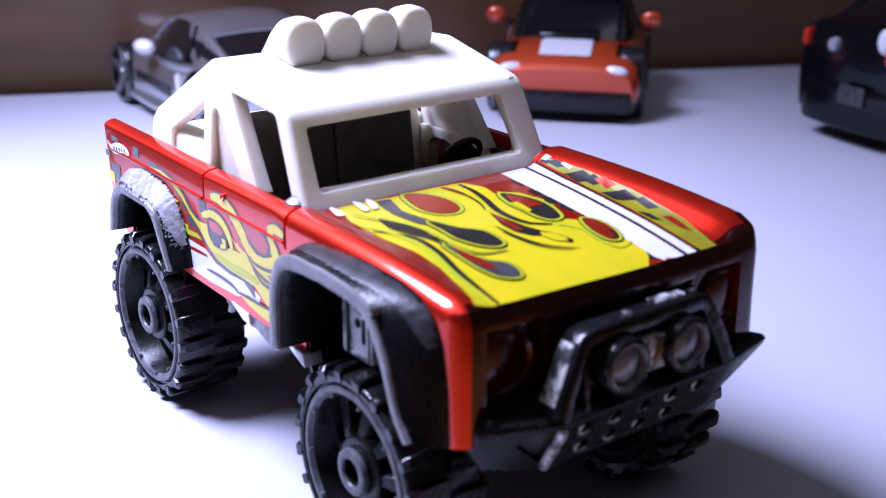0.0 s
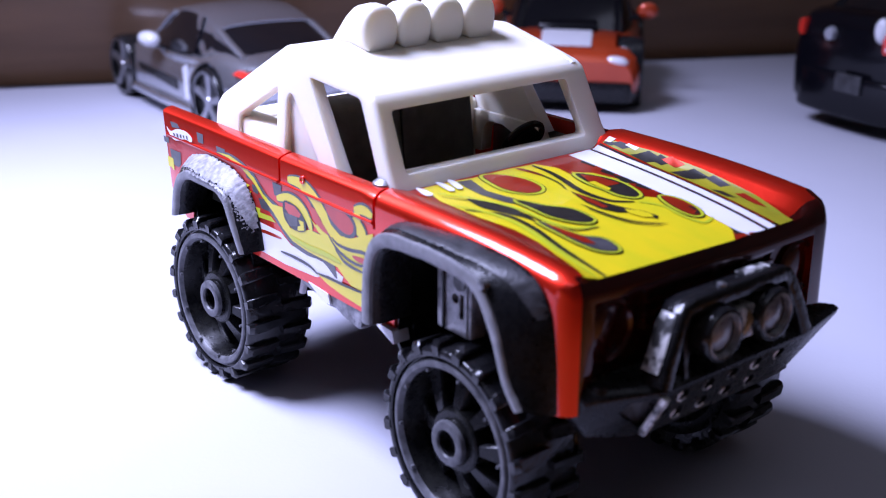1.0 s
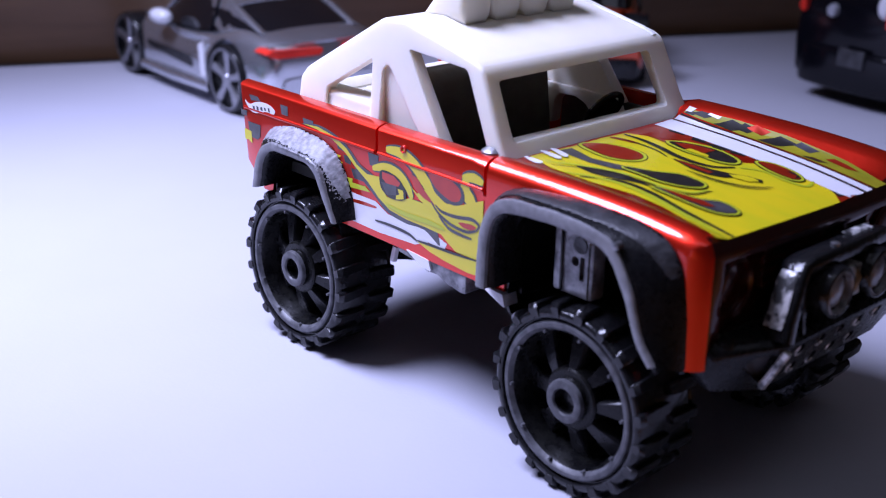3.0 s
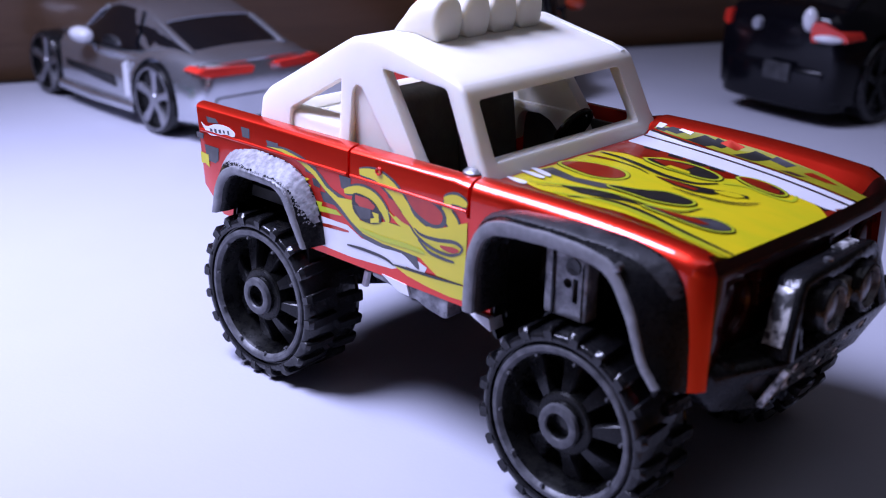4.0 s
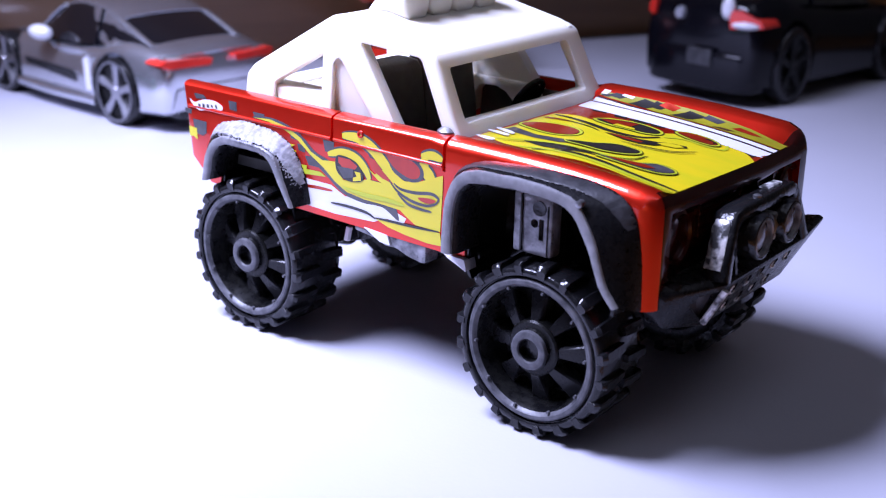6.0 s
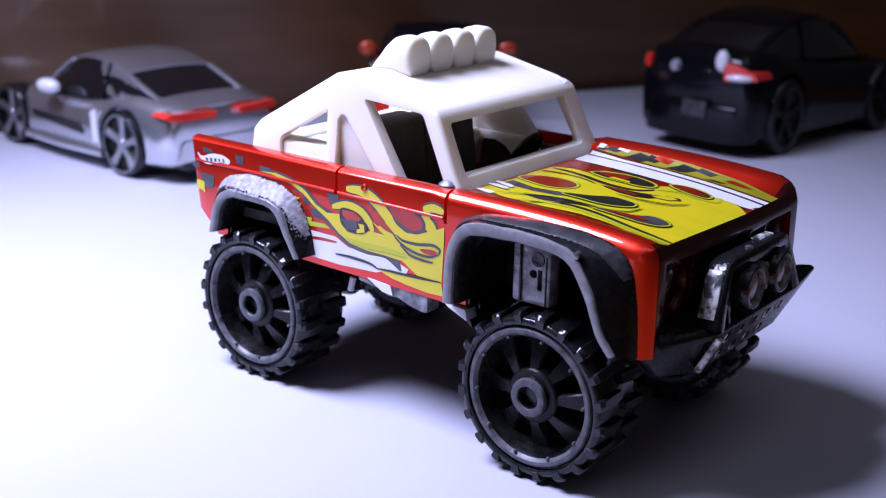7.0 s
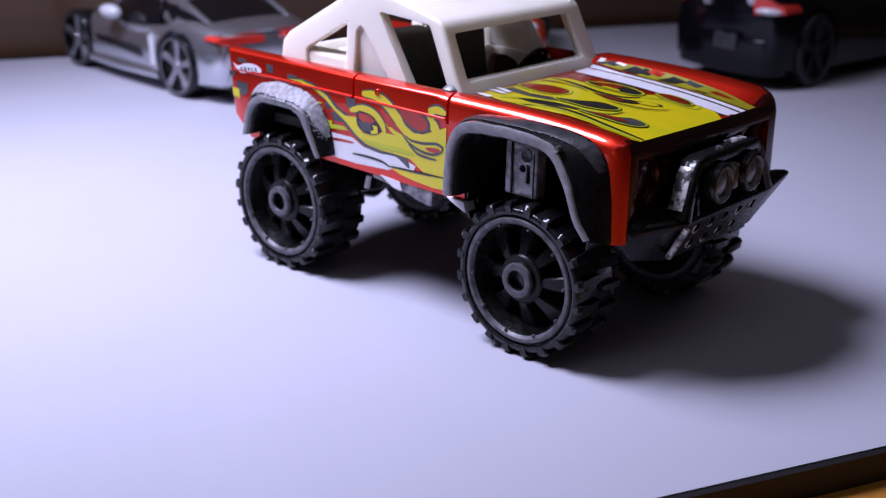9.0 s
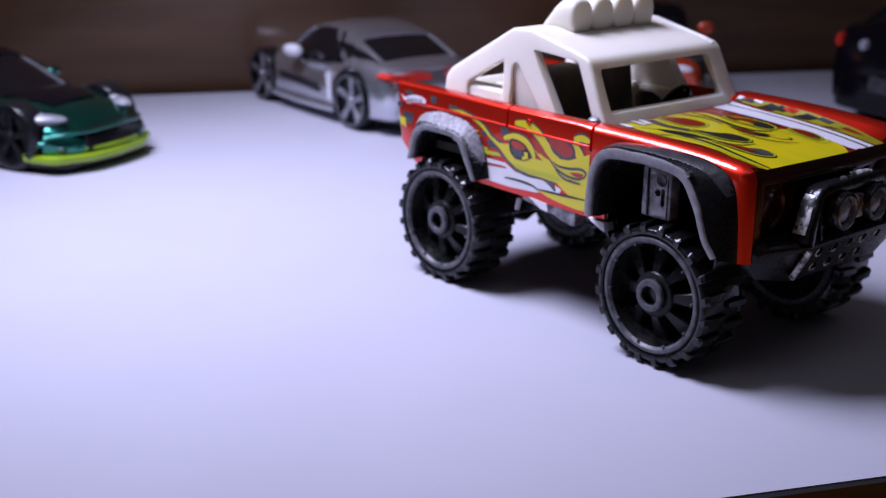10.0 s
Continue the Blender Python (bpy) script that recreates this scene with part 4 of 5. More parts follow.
def white_cab(truck):
    """Ivory roof, windscreen frame, pillars and slanting rear bars in one moulding."""
    def half(z):
        return 12.7 - (z - 26) * 0.09

    outline = [(8.3, 25.7), (6.9, 28.0), (4.75, 32.6), (4.45, 33.2), (3.7, 33.65), (1.5, 34.2), (-6.0, 35.9), (-9.2, 35.75), (-20.4, 29.3), (-21.4, 28.2), (-21.6, 25.6)]
    solid = prism(outline, -1, 1)
    for v in solid.verts:
        v.co.y *= half(v.co.z) + (0.8 if v.co.y > 0 else 0)
    bevelled(solid, 0.5, 4, 12, lambda e: max(v.co.z for v in e.verts) > 25.8)
    hollow = prism([(7.4, 20), (5.9, 28.0), (3.5, 32.7), (0.5, 33.2), (-6.0, 34.6), (-9.0, 34.2), (-19.8, 28.0), (-20.0, 20)], -1, 1)
    for v in hollow.verts:
        v.co.y *= half(max(v.co.z, 25)) - 1.3 + (0.7 if v.co.y > 0 else 0)
    screen = prism(rounded([(-10.8, 27.2), (10.6, 27.2), (10.0, 32.3), (-10.6, 32.2)], 0.4), -1.5, 20, "x")
    door = prism(rounded([(-5.3, 33.5), (2.6, 33.0), (6.8, 25.0), (0.7, 25.0)], 0.5), -20, 20)
    quarter = prism(rounded([(-17.1, 26.0), (-17.1, 27.9), (-10.2, 31.9), (-10.0, 26.0)], 0.4), -20, 20)
    panel = prism(rounded([(-8.8, 25.2), (-8.8, 31.0), (-8.2, 31.6), (-7.6, 31.4), (-2.2, 25.2)], 0.4), -20, -11.8)
    back = prism(rounded([(-10.9, 26.2), (10.9, 26.2), (9.9, 34.2), (-9.9, 34.2)], 0.8), -40, -10.0, "x")
    roof = part("cab_roof", carve(solid, [hollow, screen, door, quarter, panel, back]), WHITE, truck, "ivory plastic cab roof with pillars and windscreen frame", 32)
    foot = prism(rounded([(-9.9, 26.4), (-0.4, 26.4), (1.0, 23.5), (-2.4, 23.5), (-4.0, 25.0), (-5.4, 25.5), (-7.6, 25.4), (-8.3, 24.6), (-8.5, 22.0), (-9.9, 22.0)], 0.3), 11.5, 12.9)
    part("pillar_foot", bevelled(foot, 0.25, 2), WHITE, roof, "", 40)
    for k in range(4):
        y = -5.3 + 3.95 * k
        rows = []
        for x, half_w, low, top in ((-8.9, 1.75, 35.0, 35.9), (-8.2, 1.85, 35.0, 36.9), (-6.9, 1.93, 35.0, 38.6), (-6.2, 1.95, 35.0, 39.2), (-5.2, 1.95, 35.0, 39.45), (-3.9, 1.95, 34.9, 39.4), (-3.55, 1.88, 34.9, 39.25), (-3.4, 1.72, 34.9, 38.95), (-3.35, 1.2, 35.4, 38.2)):
            ring = []
            for i in range(24):
                a = 2 * math.pi * i / 24
                c, s = math.cos(a), math.sin(a)
                mid, tall = (low + top) / 2, (top - low) / 2
                ring.append((x + 0.12 * s, y + math.copysign(abs(c) ** 0.82, c) * half_w, mid + math.copysign(abs(s) ** 0.82, s) * tall))
            rows.append(ring)
        part("roof_lamp", loft(rows), WHITE, roof, "rounded ivory roof lamp pod", 50)
    part("roof_rail", tube([(-8.4, 11.5, 35.6), (-5.0, 11.6, 35.3), (-1.0, 11.7, 34.55), (2.6, 11.8, 33.75), (4.0, 11.8, 33.2)], 0.4, 0.4), WHITE, roof, "", 60)
    bed = box(-20.6, -9.9, -12.2, 12.2, 19.0, 27.5, 0.5, 3)
    tray = carve(bed, [box(-20.4, -11.4, -9.6, 9.6, 25.6, 30, 0.2)])
    part("bed_insert", tray, WHITE, truck, "ivory plastic insert in the truck bed", 32)
    part("bulkhead", box(-9.85, -9.3, -11.0, 11.0, 19.0, 29.2, 0.2), WHITE, truck, "ivory plastic bulkhead behind the seats", 32)
    part("bed_wheel", lathe([(26.8, 0.05), (27.3, 2.0), (27.0, 2.5), (25.4, 2.7)], 28, "z", (-14.4, -7.2, 0)), WHITE, truck, "", 40)
    return roof


def interior(truck):
    for y, wide in ((-5.9, 4.6), (3.35, 4.3)):
        rows = []
        for z, x, hw, d in ((18.0, -6.2, 1.0, 1.9), (24.0, -6.8, 1.02, 1.9), (29.4, -7.3, 1.0, 1.7), (30.2, -7.4, 0.92, 1.4), (30.6, -7.45, 0.7, 0.8)):
            rows.append([(x + dx * d, y + dy * hw * wide, z) for dx, dy in ((-1, -0.85), (-0.7, -1), (0.7, -1), (1, -0.85), (1, 0.85), (0.7, 1), (-0.7, 1), (-1, 0.85))])
        part("seat", loft(rows), SEAT, truck, "dark moulded bucket seat", 40)
        part("seat_cushion", box(-4.5, 2.8, y - wide + 0.5, y + wide - 0.5, 18, 20.6, 0.6), SEAT, truck, "", 40)
    # Dark panels added to stand for shade on the red inner flanks.
    for side in (-1, 1):
        y0, y1 = (-13.0, -12.5) if side < 0 else (13.7, 14.2)
        part("inner_shade_panel", box(-9.2, 6.1, y0, y1, 18.7, 25.5, 0.15), SEAT, truck, "dark panel added for the shade on the inner side", 40)
    part("dashboard", box(2.8, 6.15, -12.4, 12.4, 18.2, 24.8, 0.5), SEAT, truck, "dark moulded dashboard", 40)
    wheel_m = Matrix.Translation((1.6, 7.9, 25.9)) @ Matrix.Rotation(radians(-58), 4, "Y")
    ring = [[((2.2 + 0.32 * math.cos(b)) * math.cos(a), (2.2 + 0.32 * math.cos(b)) * math.sin(a), 0.32 * math.sin(b)) for b in [2 * math.pi * j / 8 for j in range(8)]] for a in [2 * math.pi * i / 28 for i in range(29)]]
    rim = loft(ring, caps=False)
    join(rim, box(-2.0, 2.0, -0.35, 0.35, -0.2, 0.2), box(-0.35, 0.35, -2.0, 2.0, -0.2, 0.2), lathe([(-0.25, 0.05), (-0.25, 1.7), (0.25, 1.7), (0.3, 0.05)], 20, "z"))
    part("steering_wheel", rim, BLACK, truck, "black moulded steering wheel", 40, wheel_m)
    part("cab_floor", box(-28.5, 6.1, -12.5, 12.5, 17.6, 18.75), SEAT, truck)
    part("fuel_cap", lathe([(25.9, 1.1), (26.6, 1.05), (26.95, 0.6), (27.0, 0.05)], 18, "z", (6.3, -12.3, 0)), STEEL, truck, "small bright mirror stub", 40)


def front_bumper(truck):
    wing_tip = [(28.8, 16.4), (30.3, 16.4), (30.9, 15.9), (30.2, 14.2), (28.8, 14.2)]
    wing = [(28.8, 17.0), (31.2, 17.0), (31.7, 16.4), (30.6, 12.9), (28.8, 13.2)]
    mid = [(29.4, 17.1), (33.3, 17.3), (34.3, 16.8), (32.2, 12.3), (29.8, 13.2)]
    blade = [(32.6, 17.9), (33.9, 18.2), (34.5, 18.0), (34.1, 17.3), (33.0, 17.1)]
    rows = [[(x, y, z) for x, z in shape] for y, shape in ((-12.95, wing_tip), (-12.3, wing), (-7.9, mid), (8.8, mid), (13.1, blade))]
    plate = bevelled(loft(rows), 0.25, 2, 25)
    spots = []
    for row, z, count in ((0, 15.7, 5), (1, 13.7, 4)):
        for k in range(count):
            spots.append((32.2 + (z - 12.3) * 2.1 / 4.5, 0.3 + (k - (count - 1) / 2) * 2.9 - 0.9 * row, z))
    cuts = []
    for x, y, z in spots:
        cuts.append(prism([(y + 0.6 * math.cos(a), z + 0.52 * math.sin(a)) for a in [2 * math.pi * j / 14 for j in range(14)]], x - 0.9, x + 2, "x"))
    # pocket in the wing beside the skid plate
    out = Vector((0.83, -0.56, -0.25))
    corners = [Vector(p) for p in ((32.0, -10.5, 14.9), (32.4, -9.9, 16.0), (33.6, -8.35, 16.2), (32.3, -8.35, 13.0))]
    cuts.append(loft([[tuple(p + out * 1.6) for p in corners], [tuple(p - out * 0.7) for p in corners]]))
    bumper = part("front_bumper", carve(plate, cuts), SCUFFED, truck, "black off-road bumper with drilled skid plate", 30)
    part("pocket_floor", loft([[tuple(p - out * 0.55) for p in corners], [tuple(p - out * 0.9) for p in corners]]), SCUFFED_GREY, bumper, "dull grey pocket")
    # Worn edge, with the light that strikes it put into its pale colour.
    part("worn_lit_edge", tube([(34.2, -8.05, 16.3), (33.3, -8.15, 14.5), (32.4, -8.2, 12.8)], 0.34, 0.34, (1, 0, 0), 8), SCUFFED_METAL, bumper, "worn edge, paler for the light that strikes it", 50)
    # Pale half rims stand for light caught below the holes.
    for x, y, z in spots:
        rim = [[(x + 0.02 + 0.1 * math.sin(b) + 0.47 * 0.52 * math.sin(a), y + (0.64 + 0.1 * math.cos(b)) * math.cos(a), z + (0.56 + 0.1 * math.cos(b)) * math.sin(a)) for b in [2 * math.pi * j / 6 for j in range(6)]] for a in [math.pi * (0.75 + i / 14) for i in range(15)]]
        part("hole_glint", loft(rim), SCUFFED_METAL, bumper, "", 60)
    loop = [(33.2, -8.1, 16.9), (33.0, -7.5, 18.6), (32.7, -6.0, 21.5), (32.6, -5.5, 22.1), (32.8, -4.6, 22.4), (33.0, 0.4, 22.5), (32.8, 5.4, 22.4), (32.6, 6.3, 22.1), (32.7, 6.8, 21.5), (33.0, 8.3, 18.6), (33.2, 8.9, 16.9)]
    part("bull_bar", tube(loop, 0.7, 1.2, (1, 0, 0.2), 16, 5), BLACK, bumper, "flat black hoop bar over the lamps", 50)
    scuff = tube([(32.85, -8.5, 18.05), (32.8, -7.9, 19.35), (32.55, -6.9, 21.3), (32.55, -6.35, 22.0)], 0.14, 0.85, (1, 0, 0.2), 8)
    part("worn_patch", scuff, SCUFFED_METAL, bumper, "paint rubbed to bare metal", 50)
    part("worn_patch", tube([(32.5, 1.6, 23.2), (32.55, 3.4, 23.2), (32.5, 4.8, 23.1)], 0.5, 0.1, (0, 0, 1), 8), SCUFFED_METAL, bumper, "", 50)
    part("lamp_panel", box(31.2, 32.5, -5.4, 6.2, 16.8, 22.0, 0.2), BLACK, bumper)
    part("winch_plate", box(32.7, 34.2, -1.1, 1.95, 18.5, 21.2, 0.25), SCUFFED_METAL, bumper, "rubbed bare metal plate")
    part("winch_hook", tube([(33.9, 0.9, 20.8), (34.3, 1.0, 20.2), (34.2, 0.7, 19.4), (33.9, 0.6, 18.9)], 0.3, 0.3, (0, 1, 0), 8, 2), BRASS, bumper, "", 50)
    for side in (-1, 1):
        c = (0, 0.4 + side * 3.1, 20.0)
        lamp = part("fog_lamp", lathe([(32.3, 1.7), (32.8, 2.15), (34.6, 2.2), (34.95, 2.05), (35.0, 1.9), (34.7, 1.75), (32.9, 1.6)], 36, "x", c, True), BLACK, bumper, "round black fog lamp")
        part("lens_ring", lathe([(34.5, 1.5), (34.95, 1.58), (35.05, 1.7), (34.98, 1.82), (34.5, 1.85)], 36, "x", c, True), SHOCK_GREY, lamp)
        part("lens", lathe([(34.0, 1.6), (34.4, 1.52), (34.72, 1.0), (34.85, 0.05)], 28, "x", c), GLASS_GREY, lamp, "dull silvery lens")
        gusset = prism([(32.0, 17.0), (33.9, 17.0), (33.4, 21.0), (32.4, 21.0)], *sorted((0.4 + side * 5.7, 0.4 + side * 6.1)))
        part("gusset", gusset, BLACK, bumper)
    part("bolt_head", lathe([(22.9, 0.4), (23.45, 0.38), (23.6, 0.05)], 12, "z", (33.4, -1.7, 0)), STEEL, bumper)
    part("bolt_head", lathe([(16.8, 0.75), (17.25, 0.65), (17.4, 0.05)], 12, "z", (31.0, -11.6, 0)), BLACK, bumper)
    for side in (-1, 1):
        part("bumper_mount", box(27.6, 31.2, *sorted((0.4 + side * 9.4, 0.4 + side * 12.0)), 13.4, 16.4, 0.4), BLACK, bumper)
    return bumper


def arch_liner(truck, arch, side):
    centre = sum((Vector(q) for q in arch), Vector((0, 0))) / len(arch)
    outer = [tuple(Vector(q) + (centre - Vector(q)).normalized() * 0.06) for q in rounded(arch, 1.5)]
    inner = [tuple(Vector(q) + (centre - Vector(q)).normalized() * 0.4) for q in rounded(arch, 1.5)]
    inner = [(x, z - 0.02) if z > 13.6 else (x, 12.0) for x, z in inner]
    y0, y1 = sorted((side * 8.0, side * 14.2))
    part("arch_liner", carve(prism(outer, y0, y1), [prism(inner, y0 - 1, y1 + 1)]), BLACK, truck)


def underside(truck):
    for side in (-1, 1):
        arch_liner(truck, FRONT_ARCH, side)
        arch_liner(truck, REAR_ARCH, side)
    frame_bm = box(-27.5, 29.2, -8.3, 8.3, 11.8, 21.8, 0.8)
    part("chassis", frame_bm, BLACK, truck, "black plastic chassis", 35)
    for x in (-19, 19):
        part("axle", tube([(x, -15.0, 8.6), (x, -3, 8.6), (x, 3, 8.6), (x, 15.0, 8.6)], 1.3, 1.3, (0, 0, 1), 16, 2), BLACK, truck)
        part("differential", lathe([(-2.4, 1.0), (-2.0, 2.2), (0, 2.9), (2.0, 2.2), (2.4, 1.0)], 24, "y", (x, 0, 8.6)), BLACK, truck)
    for side in (-1, 1):
        arm = prism([(-18, 8.0), (-6.5, 11.6), (-6.5, 13.6), (-18, 9.8)], *sorted((side * 7.2, side * 8.6)))
        part("link_arm", bevelled(arm, 0.3, 2), BLACK, truck)
        step = prism(rounded([(-4.0, 15.3), (5.4, 15.3), (5.4, 13.3), (4.8, 13.2), (3.0, 13.5), (1.6, 14.0), (0.2, 13.9), (-1.2, 14.4), (-4.0, 14.7)], 0.3), *sorted((side * 12.2, side * 14.3)))
        part("side_step", bevelled(step, 0.2, 2, 40), SHOCK_GREY, truck, "grey moulded side step")
        part("sill_underside", box(-11, 11, *sorted((side * 8.5, side * 12.9)), 14.5, 15.6, 0.4), BLACK, truck)
        strut = lathe([(14.4, 1.5), (14.8, 2.0), (22.6, 2.0), (22.9, 1.8), (23.2, 0.5)], 24, "z", (16.6, side * 10.0, 0))
        shock = part("shock_absorber", strut, BLACK, truck, "moulded shock absorber in the wheel arch", 40)
        plate = carve(box(15.6, 19.9, *sorted((side * 12.6, side * 14.3)), 17.3, 23.2, 0.35), [lathe([(-16, 0.5), (16, 0.5)], 16, "y", (18.5, 0, 21.9)), lathe([(-16, 0.42), (16, 0.42)], 12, "y", (18.0, 0, 20.4)), box(18.5, 19.0, -16, 16, 18.9, 20.9), box(19.35, 19.55, -16, 16, 15.5, 22.3)])
        part("shock_plate", plate, SHOCK_GREY, shock, "grey moulded bracket", 40)
        part("shock_ring", lathe([(side * 14.4, 0.5), (side * 14.42, 0.7), (side * 14.1, 0.8)], 16, "y", (18.5, 0, 21.9)), BLACK, shock)
        part("shock_rib", box(16.5, 16.75, *sorted((side * 13.9, side * 14.5)), 17.5, 23.0, 0.1), BLACK, shock)
        part("rear_shock", lathe([(12.0, 1.2), (12.4, 1.6), (20.0, 1.6), (20.4, 1.0)], 20, "z", (-18.2, side * 10.0, 0)), BLACK, truck)
    chip = prism(rounded([(8.0, 15.3), (10.6, 15.2), (10.9, 14.0), (9.6, 14.5), (8.6, 14.9)], 0.2), -14.9, -13.2)
    part("sill_tip", bevelled(chip, 0.15, 2), WHITE_PRINT, truck, "pale tip behind the front wheel arch")
    part("worn_patch", prism(rounded([(-2.6, 15.4), (0.6, 15.2), (1.0, 14.2), (-0.4, 14.3), (-1.4, 14.8)], 0.2), -14.5, -14.2), LAMP_WHITE, truck, "side step rubbed pale")
    part("tow_peg", tube([(-6.6, -12.2, 13.9), (-6.8, -12.4, 12.4)], 0.32, 0.32, (1, 0, 0), 8), WHITE_PRINT, truck)
    part("exhaust", tube([(-9, -4, 12.0), (2, -4.5, 11.2), (10, -4.5, 11.6)], 1.1, 1.1, (0, 0, 1), 12, 2), BLACK, truck)


truck = empty("toy_truck", "red toy pickup truck with yellow flames and ivory roof", "toy truck", at_mm(0, 0, 0))
truck_body(truck)
for side in (-1, 1):
    flare(truck, [(8.3, 15.8), (8.2, 20.0), (8.6, 22.6), (9.7, 24.2), (12.6, 25.3), (18.6, 25.7), (22.8, 25.6), (24.8, 25.4), (27.2, 24.8), (28.5, 23.2), (29.1, 19.4), (29.4, 15.0)],
          [(9.8, 16.4), (9.8, 18.7), (10.1, 21.9), (11.1, 24.0), (12.9, 24.9), (18.1, 25.1), (21.6, 24.9), (24.1, 24.3), (26.0, 21.3), (27.3, 17.5), (28.6, 15.9)],
          [(11.1, 16.4), (11.0, 18.9), (11.4, 22.3), (12.6, 23.4), (17.4, 23.8), (22.2, 23.6), (23.6, 22.9), (25.2, 20.2), (26.5, 17.0), (27.9, 15.6)], 17.3, side, "black plastic front wheel-arch flare, rim greyed for wear and light", SCUFFED, SCUFFED_GREY, 0.62)
    flare(truck, [(-26.6, 15.8), (-26.0, 19.2), (-24.8, 21.6), (-23.5, 22.7), (-20.0, 23.5), (-15.3, 23.2), (-13.0, 22.3), (-11.7, 20.9), (-10.6, 18.9), (-10.1, 16.2)],
          [(-24.7, 16.3), (-24.1, 19.1), (-23.0, 21.0), (-21.3, 21.8), (-18.0, 21.8), (-15.2, 21.7), (-13.3, 21.0), (-12.4, 19.0), (-10.9, 16.0)],
          [(-23.6, 16.5), (-22.9, 19.3), (-21.9, 20.4), (-20.4, 20.8), (-17.5, 20.8), (-15.3, 20.8), (-14.4, 20.2), (-13.1, 18.0), (-11.6, 16.0)], 16.5, side, "black plastic rear wheel-arch flare, rubbed pale on top", SCUFFED, FROSTED, 0.93)
    part("flare_bolt", lathe([(side * 16.9, 0.36), (side * 17.45, 0.32), (side * 17.55, 0.05)], 12, "y", (24.4, 0, 24.3)), STEEL, truck)
white_cab(truck)
interior(truck)
front_bumper(truck)
underside(truck)
for x, spin in ((19, 8), (-19, 23)):
    for side in (-1, 1):
        truck_wheel(truck, x, side, spin)


# ---------------------------------------------------------------- the other toy cars
def car_wheel(car, x, side, radius, wide, half_track, rim_mat, wall):
    m = Matrix.Translation((x, side * half_track, radius)) @ (Matrix.Identity(4) if side < 0 else Matrix.Rotation(math.pi, 4, "Z"))
    tyre = lathe([(0.25, radius - wall - 0.15), (0.0, radius - wall + 0.15), (0.1, radius - 0.3), (0.6, radius), (wide - 0.6, radius), (wide, radius - 0.4), (wide, radius - wall - 0.25)], 40, ring=True)
    wheel = part("wheel", tyre, RUBBER, car, "", 40, m)
    r = radius - wall
    rim = lathe([(0.3, r + 0.1), (0.05, r), (0.1, r - 0.4), (0.8, r - 0.6), (1.5, 0.4), (2.0, 0.4), (wide - 0.2, r)], 36, ring=True)
    for k in range(5):
        a = 2 * math.pi * k / 5 + 0.3
        rows = []
        for q, h, y in ((0.2, 0.75, 0.25), (r * 0.5, 0.6, 0.35), (r - 0.2, 0.95, 0.15)):
            rows.append([(math.cos(a) * q - math.sin(a) * d, y + e, math.sin(a) * q + math.cos(a) * d) for d, e in ((-h, 0.25), (-h * 0.6, 0), (h * 0.6, 0), (h, 0.25), (h, 1.0), (-h, 1.0))])
        part("spoke", loft(rows), rim_mat, wheel, "", 35, m)
    part("rim", rim, RIM_BLACK, wheel, "", 35, m)
    part("hub_cap", lathe([(0.15, 0.05), (0.1, 0.9), (0.5, 1.15), (1.5, 1.2)], 20), rim_mat, wheel, "", 35, m)
    part("rim_edge", lathe([(0.3, r + 0.12), (0.0, r + 0.02), (0.02, r - 0.25), (0.5, r - 0.3)], 36, ring=True), rim_mat, wheel, "", 35, m)


def section(x, w, zb, zt, crown, tuck=0.86, belt=0.62):
    """One slice of a car body, bottom edge to crown, as a closed ring."""
    half = [(w * tuck, zb), (w * 0.97, zb + 0.9), (w, zb + (zt - zb) * belt * 0.6), (w * 0.985, zb + (zt - zb) * belt), (w * 0.93, zb + (zt - zb) * 0.86), (w * 0.8, zt - 0.1), (w * 0.5, zt + crown * 0.6), (w * 0.2, zt + crown)]
    return [(x, y, z) for y, z in half] + [(x, -y, z) for y, z in half[::-1]]


def blend(stations, steps=3):
    """Flowing slices between the given ones."""
    out, n = [], len(stations)
    for i in range(n - 1):
        a, b, c, d = (stations[min(max(j, 0), n - 1)] for j in (i - 1, i, i + 1, i + 2))
        for s in range(steps):
            u = s / steps
            out.append(tuple(0.5 * (2 * q + (r - p) * u + (2 * p - 5 * q + 4 * r - t) * u * u + (3 * q - p - 3 * r + t) * u ** 3) for p, q, r, t in zip(a, b, c, d)))
    return out + [stations[-1]]


